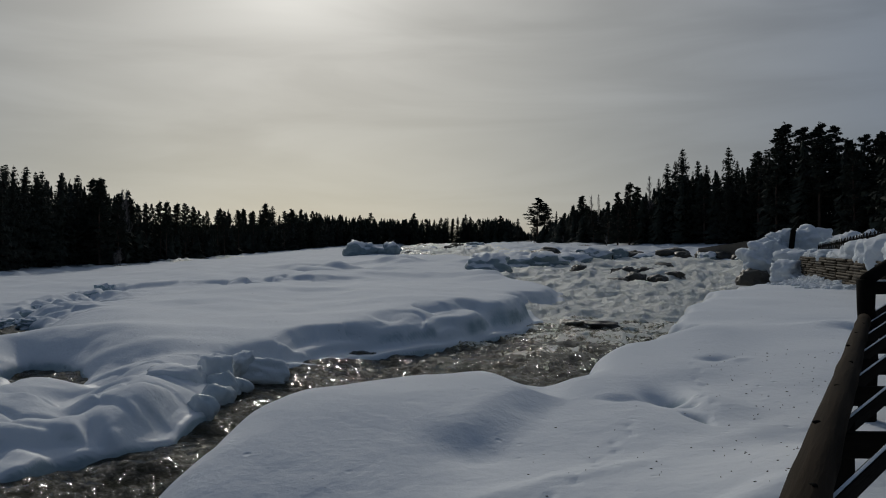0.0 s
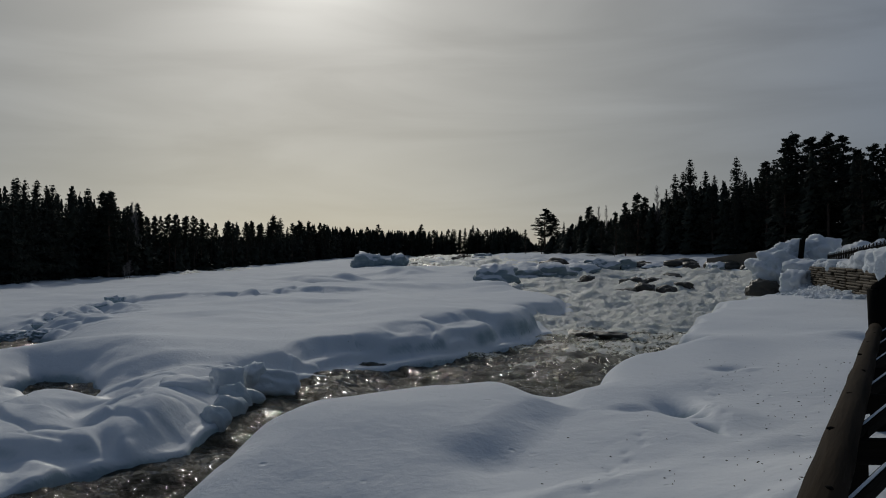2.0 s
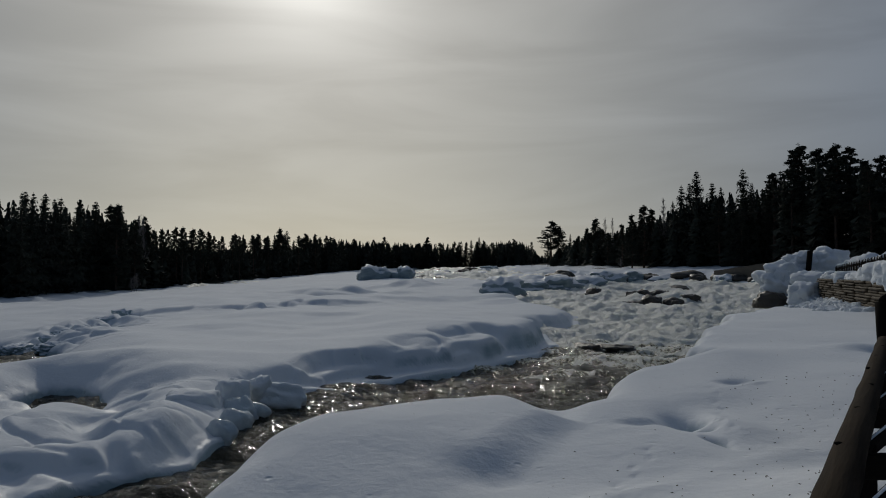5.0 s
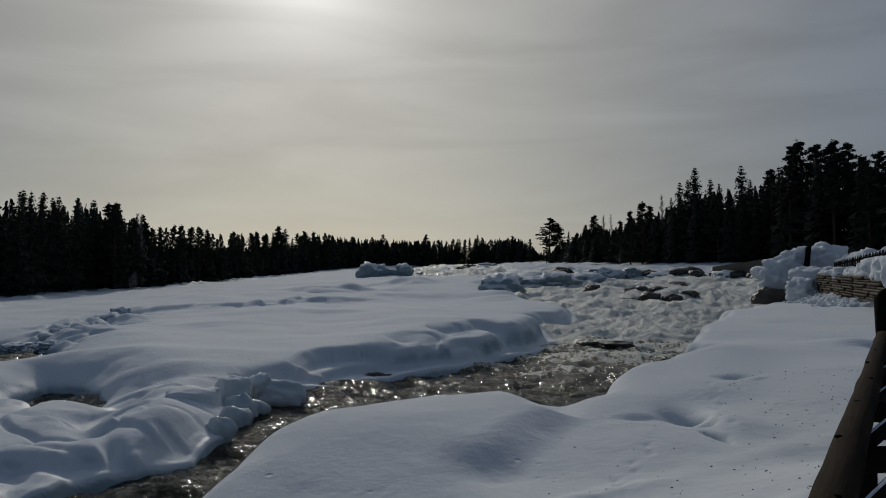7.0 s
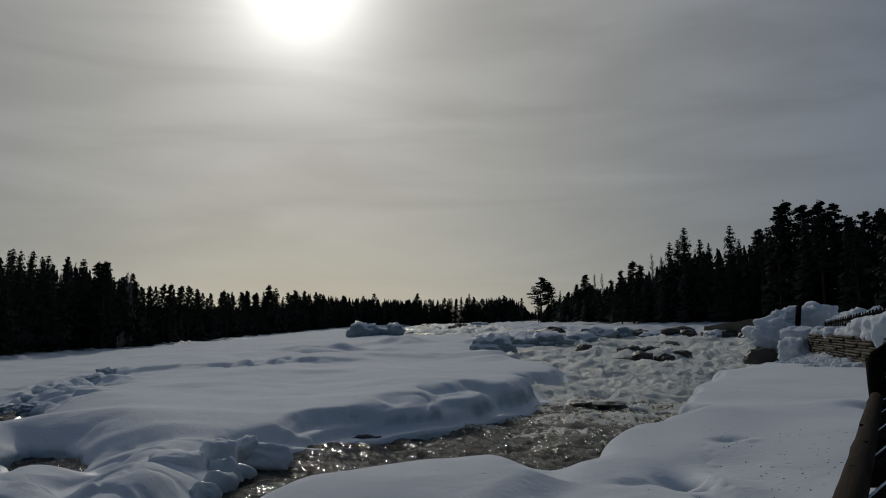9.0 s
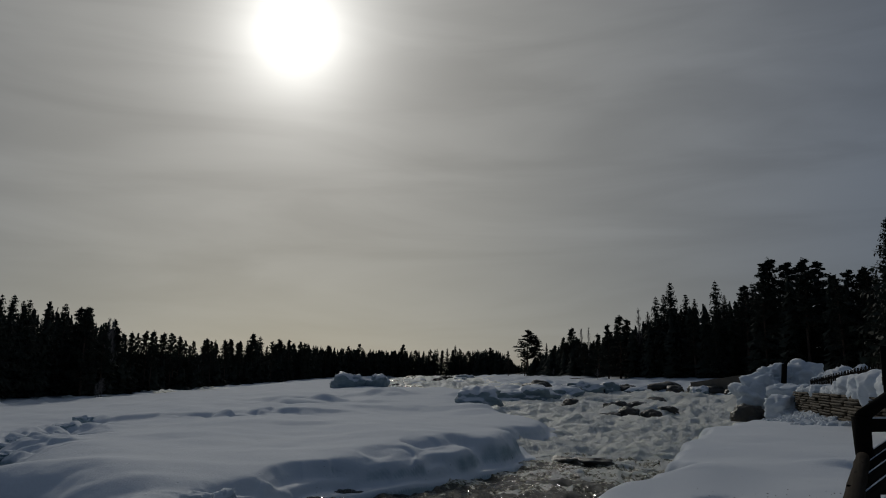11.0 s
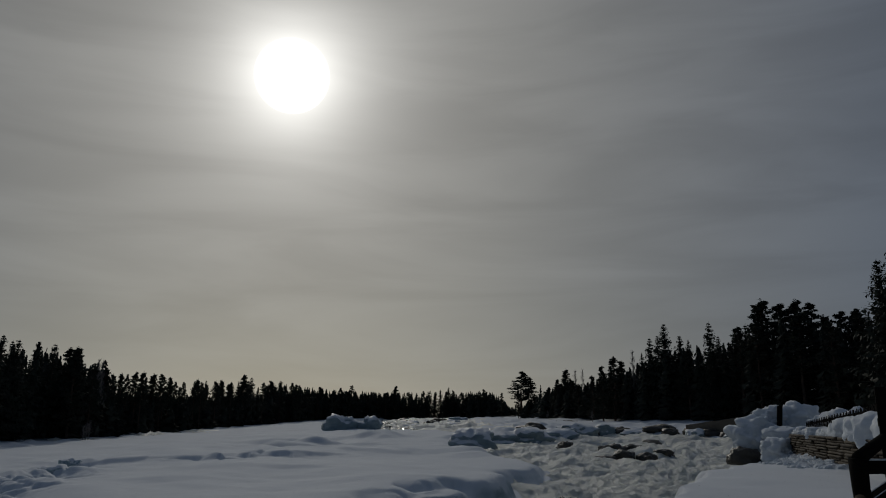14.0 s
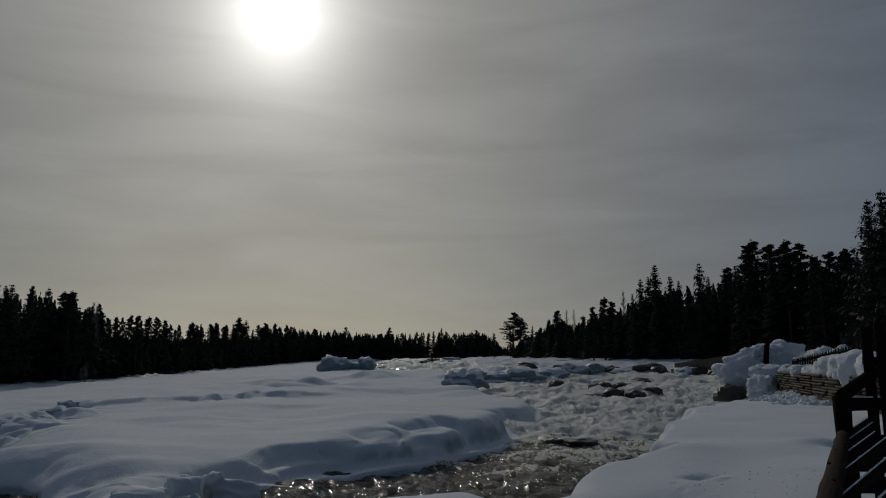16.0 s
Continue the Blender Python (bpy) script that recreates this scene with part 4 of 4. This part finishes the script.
wall = tagged(new("wall_retaining"), "low retaining wall of stacked weathered logs under snow", "log wall", kind="structure")
along = (WALL_B - WALL_A).normalized()
for row in range(9):
    z = 0.41 + 0.104 * row
    start = 0.0
    k = 0
    while start < 20.3:
        length = 1.7 + 1.5 * ((row * 5 + k * 3) % 4) / 4
        end = min(start + length, 20.45)
        p, q = WALL_A + along * (start + 0.02), WALL_A + along * end
        off = 0.03 * ((row * 2 + k) % 3 - 1)
        log_between("wall_log", (p.x - off, p.y, z), (q.x - off, q.y, z), 0.045 + 0.005 * ((row * 3 + k) % 3), WALL_WOOD, wall, seed=row * 17 + k, sides=8, pieces=4, wobble=0.10)
        start, k = end, k + 1

# one near-black board closes the gaps between the logs
p, q = WALL_A + Vector((0.09, -0.02, 0)), WALL_A + along * 20.4 + Vector((0.09, -0.02, 0))
board_between("backing", (p.x, p.y, 0.80), (q.x, q.y, 0.80), 0.92, 0.06, DARK_WOOD, wall, "dark earth-stained backing boards")

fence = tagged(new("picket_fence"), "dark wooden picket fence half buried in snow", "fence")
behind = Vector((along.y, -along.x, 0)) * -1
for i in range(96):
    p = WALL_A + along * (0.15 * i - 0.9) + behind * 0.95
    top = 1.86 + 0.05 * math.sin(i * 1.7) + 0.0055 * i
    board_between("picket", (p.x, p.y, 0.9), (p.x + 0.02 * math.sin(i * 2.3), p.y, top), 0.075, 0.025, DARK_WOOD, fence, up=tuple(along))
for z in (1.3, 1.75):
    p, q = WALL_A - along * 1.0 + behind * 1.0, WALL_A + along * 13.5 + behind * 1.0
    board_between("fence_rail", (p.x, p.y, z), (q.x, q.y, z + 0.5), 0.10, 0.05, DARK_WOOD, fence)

rnd = random.Random(31)
for i, (d, off, z, sx, sy, sz) in enumerate((
        (9.3, 0.40, 1.45, 0.42, 0.70, 0.36), (10.6, 0.45, 1.55, 0.45, 0.75, 0.42), (12.2, 0.42, 1.50, 0.42, 0.60, 0.50), (13.4, 0.40, 1.55, 0.46, 0.75, 0.45), (14.8, 0.42, 1.45, 0.50, 0.80, 0.62), (16.2, 0.40, 1.50, 0.50, 0.90, 0.55),
        (0.6, 0.30, 1.32, 0.22, 0.40, 0.20), (2.0, 0.30, 1.36, 0.28, 0.35, 0.30), (3.6, 0.32, 1.32, 0.25, 0.50, 0.22), (5.2, 0.34, 1.36, 0.30, 0.55, 0.30), (6.8, 0.32, 1.34, 0.28, 0.60, 0.26), (8.0, 0.34, 1.35, 0.28, 0.50, 0.28))):
    p = WALL_A + along * d + behind * off
    lump("snow_block", (p.x, p.y, z), (sx, sy, sz), 120 + i, SNOW_LOOSE, "thick snow clod lying on the log wall" if i < 6 else "small snow lump lying on the log wall", "snow heap", "snow heaps by the wall", -18 + 11 * (i % 5),
         rough=0.24, scale=1.0, flat=-0.9, detail=4, blocky=0.45)
for i in range(4):
    p = WALL_A + along * (2.2 + 1.25 * i) + behind * (1.75 + 0.15 * (i % 2))
    lump("snow_block", (p.x, p.y, 1.45), (0.60, 0.75, 0.95 - 0.08 * (i % 3)), 150 + i, SNOW_LOOSE, "thick snow clod heaped behind the picket fence", "snow heap", "snow heaps by the wall", 33 * i, rough=0.26, scale=1.0, flat=-0.9, detail=4, blocky=0.45)

# shovelled snow rubble at the wall's foot
verts, faces = [], []
for i in range(620):
    d = rnd.uniform(-2.5, 13.5)
    p = WALL_A + along * d - behind * abs(rnd.gauss(0.05, 0.55))
    s = rnd.uniform(0.03, 0.15)
    bm = lump_bm((s, s * rnd.uniform(0.7, 1.2), s * 0.8), i, 2, 0.4, 1.0, -0.9, 0.3)
    z0 = ground_z(p.x, p.y) + 0.1 * s
    o = len(verts)
    verts += [(v.co.x + p.x, v.co.y + p.y, v.co.z + z0) for v in bm.verts]
    faces += [tuple(o + v.index for v in f.verts) for f in bm.faces]
    bm.free()
tagged(mesh_object("snow_rubble", verts, faces, SNOW_LOOSE), "loose shovelled snow crumbs at the foot of the log wall", "snow", kind="stuff")

# stone walls far along the other shore
def stone_wall(name, a, b, z0, z1, z2, thick, label):
    bm = bmesh.new()
    a, b = Vector((*a, 0.0)), Vector((*b, 0.0))
    n = max(2, int((b - a).length / 0.8))
    side = Vector((-(b - a).y, (b - a).x, 0)).normalized() * thick / 2
    rows = []
    for i in range(n + 1):
        p = a.lerp(b, i / n)
        top = z1 + (z2 - z1) * i / n + 0.12 * noise.noise(p * 0.9)
        rows.append([bm.verts.new((*(p + s * side).xy, z)) for s, z in ((1, z0), (1, top), (-1, top), (-1, z0))])
    for r, q in zip(rows, rows[1:]):
        for k in range(3):
            bm.faces.new((r[k], r[k + 1], q[k + 1], q[k]))
    for r in (rows[0], rows[-1]):
        bm.faces.new(r)
    bmesh.ops.recalc_face_normals(bm, faces=bm.faces)
    return tagged(part(name, bm, CONCRETE, smooth_faces=False), label, "wall", kind="structure")


stone_wall("wall_far_shore", (31.06, 88.0), (38.64, 80.0), -1.5, 1.73, 3.21, 0.6, "long low stone wall along the far shore")
stone_wall("wall_landing", (25.2, 142), (29.5, 136), 0.6, 2.5, 2.3, 0.6, "short pale stone wall at the pine point")

# ---------------------------------------------------------------- lookout rail and steps beside the camera
rail = tagged(new("lookout_fence"), "log handrail on posts with dark boards beside snowy steps", "fence")
RAIL_A, RAIL_B = Vector((-1.815, -2.548, 0.88)), Vector((4.715, 8.152, 0.865))
handrail = log_between("handrail", RAIL_A, RAIL_B, 0.069, LOG_WOOD, rail, "weathered peeled log with knots", sides=20, wobble=0.035, seed=4, pieces=34)
for k in range(9):
    d = 0.30 + 0.075 * k
    p = RAIL_A.lerp(RAIL_B, d)
    p = p + Vector((-0.035 + 0.03 * (k % 3), 0.01, 0.062))
    knot = part("knot", lump_bm((0.014, 0.018, 0.009), 200 + k, 2, 0.3), DARK_WOOD, handrail)
    knot.matrix_world = pose(*p, 0, 0, 20 * k)
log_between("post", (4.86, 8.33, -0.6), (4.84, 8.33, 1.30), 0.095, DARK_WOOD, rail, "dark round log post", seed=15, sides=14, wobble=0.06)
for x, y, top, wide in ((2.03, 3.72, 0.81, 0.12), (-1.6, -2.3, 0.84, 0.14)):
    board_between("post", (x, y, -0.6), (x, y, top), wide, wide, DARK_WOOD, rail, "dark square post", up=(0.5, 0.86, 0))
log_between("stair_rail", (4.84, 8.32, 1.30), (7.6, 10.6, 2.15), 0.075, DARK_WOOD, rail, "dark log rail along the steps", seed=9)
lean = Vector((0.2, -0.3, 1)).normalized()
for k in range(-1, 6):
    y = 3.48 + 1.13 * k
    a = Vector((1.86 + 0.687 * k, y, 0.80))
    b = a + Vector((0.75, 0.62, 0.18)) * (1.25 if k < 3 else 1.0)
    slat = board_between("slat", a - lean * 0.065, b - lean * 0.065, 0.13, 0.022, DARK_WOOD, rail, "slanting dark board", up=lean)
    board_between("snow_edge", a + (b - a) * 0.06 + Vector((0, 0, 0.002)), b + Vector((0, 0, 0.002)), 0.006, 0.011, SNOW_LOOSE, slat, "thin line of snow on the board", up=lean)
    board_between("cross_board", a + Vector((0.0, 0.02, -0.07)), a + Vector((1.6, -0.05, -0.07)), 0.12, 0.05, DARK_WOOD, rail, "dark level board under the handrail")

steps = tagged(new("steps"), "dark wooden steps covered with trodden snow", "steps")
heading = Vector((0.513, 0.858, 0))
across = Vector((0.858, -0.513, 0))
for k in range(8):
    c = Vector((1.35, 1.75, 0)) + heading * (0.62 * k + 0.4) + across * 0.2
    z = -0.32 + 0.085 * k
    p, q = c, c + across * 1.9 + heading * 1.1
    board_between("riser", (p.x, p.y, z), (q.x, q.y, z), 0.13, 0.04, DARK_WOOD, steps)
    tread = part("tread", lump_bm((1.0, 0.27, 0.07), 230 + k, 3, 0.22, 2.0, -0.8, 0.8), SNOW_LOOSE, steps, "packed snow on the tread")
    mid = (p + q) / 2 + heading * 0.3
    tread.matrix_world = pose(mid.x, mid.y, z + 0.02, 0, 0, 0)

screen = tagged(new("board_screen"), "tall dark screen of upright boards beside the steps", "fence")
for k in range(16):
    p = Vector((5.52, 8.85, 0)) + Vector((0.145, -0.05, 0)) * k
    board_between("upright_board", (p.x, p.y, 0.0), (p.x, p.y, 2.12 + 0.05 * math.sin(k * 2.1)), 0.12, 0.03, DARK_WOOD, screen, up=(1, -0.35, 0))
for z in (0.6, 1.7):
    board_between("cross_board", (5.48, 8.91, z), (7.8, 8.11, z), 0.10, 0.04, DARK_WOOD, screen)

# ---------------------------------------------------------------- ice along the sheet's edge, hut upstream
# broken slabs and water-worn bulges where the sheet has caved in
for i, (x, y, z, sx, sy, sz, rx, ry, turn) in enumerate((
        (-6.15, 16.75, -1.42, 0.70, 0.55, 0.42, 4, 3, 12), (-5.6, 18.0, -1.45, 0.42, 0.40, 0.52, -6, 4, 30), (-4.75, 19.1, -1.60, 0.80, 0.34, 0.40, -24, 10, 24), (-5.15, 18.8, -1.35, 0.36, 0.24, 0.34, 12, -18, 60),
        (-7.1, 15.6, -1.70, 0.35, 0.28, 0.22, 0, 8, 40), (-7.5, 17.6, -1.66, 0.55, 0.30, 0.14, 3, 2, 10))):
    slab = part("ice_block", lump_bm((sx, sy, sz), 420 + i, 4, 0.22, 1.0, -0.9, 0.60), SNOW_LOOSE)
    slab.matrix_world = pose(x, y, z, rx, ry, turn)
    tagged(slab, "fallen slab of snow-covered ice at the edge of the ice sheet", "ice block", "ice blocks on the river")
rnd = random.Random(13)
for i in range(10):
    k = i / 9
    x, y = -4.85 - 0.25 * math.sin(3 * k) + rnd.uniform(-0.16, 0.12), 15.0 + 2.9 * k
    size = rnd.uniform(0.14, 0.34)
    bulge = part("ice_bulge", lump_bm((size * 1.3, size * 0.8, size * rnd.uniform(0.8, 1.3)), 450 + i, 3, 0.35, 1.0, -0.9), WET_ICE)
    bulge.matrix_world = pose(x, y, -1.86 + rnd.uniform(0.0, 0.2), 0, 0, rnd.uniform(-40, 40))
    tagged(bulge, "rounded bulge of clear wet ice at the waterline", "ice", "ice bulges at the waterline")

for i, (x, y, s, sz) in enumerate(((-22.4, 48.2, 0.8, 0.55), (-21.6, 44.4, 1.0, 0.5), (-20.4, 40.1, 0.9, 0.5), (-20.1, 37.3, 1.1, 0.5), (-19.4, 35.1, 1.0, 0.5), (-18.2, 32.6, 1.0, 0.4), (-20.6, 33.7, 1.1, 0.4))):
    lump("ice_block", (x, y, max(ground_z(x, y), -1.75) - 0.12), (s * 0.85, s * 0.6, sz * 0.8), 380 + i, SNOW_GROUND, "large broken slab of river ice with a snow cap", "ice block", "ice blocks on the river",
         47 * i, rough=0.30, scale=1.3, flat=-0.85, blocky=0.5, detail=5)

hut = tagged(new("hut"), "small pale wooden hut among the far trees", "hut")
for name, a, bb, wide, thick in (("wall", (6.4, 283, 2.4), (8.4, 283, 2.4), 2.2, 1.8), ("roof", (6.2, 283, 3.62), (8.6, 283, 3.62), 0.22, 2.4)):
    board_between(name, a, bb, wide, thick, BIRCH_BARK if name == "wall" else DARK_WOOD, hut)
tagged(board_between("marker_post", (18.80, 39.4, 0.9), (19.0, 39.4, 2.72), 0.26, 0.14, DARK_WOOD, None, up=(1, 0, 0)), "dark plank post standing among the snow heaps", "post")
p, q = Vector((4.98, 8.45, 1.2)), Vector((5.84, 9.1, 1.17))
board_between("landing_board", p, q, 0.15, 0.05, DARK_WOOD, rail, "dark level board behind the post")
board_between("snow_edge", p + Vector((0, 0, 0.085)), q + Vector((0, 0, 0.085)), 0.02, 0.05, SNOW_LOOSE, rail, "thin line of snow on the board")

# bark crumbs and needles that lie on the bank by the rail
rnd = random.Random(77)
verts, faces = [], []
for i in range(200):
    d, off = rnd.uniform(2.0, 14), -abs(rnd.gauss(0, 1.0)) - 0.2
    p = RAIL_A + heading * (d + 3.0) + across * off
    z0, s, a = ground_z(p.x, p.y) + 0.004, rnd.uniform(0.006, 0.022), rnd.uniform(0, 3.14)
    u, v = Vector((math.cos(a), math.sin(a), 0)) * s, Vector((-math.sin(a), math.cos(a), 0)) * s * 0.35
    o, q = len(verts), Vector((p.x, p.y, z0))
    verts += [q - u, q - v, q + u, q + v, q + Vector((0, 0, 0.006)), q - Vector((0, 0, 0.006))]
    faces += [(o + k, o + (k + 1) % 4, o + 4) for k in range(4)] + [(o + (k + 1) % 4, o + k, o + 5) for k in range(4)]
tagged(mesh_object("bark_litter", verts, faces, BARK), "dark bark crumbs and needles scattered on the snow", "litter", kind="stuff")
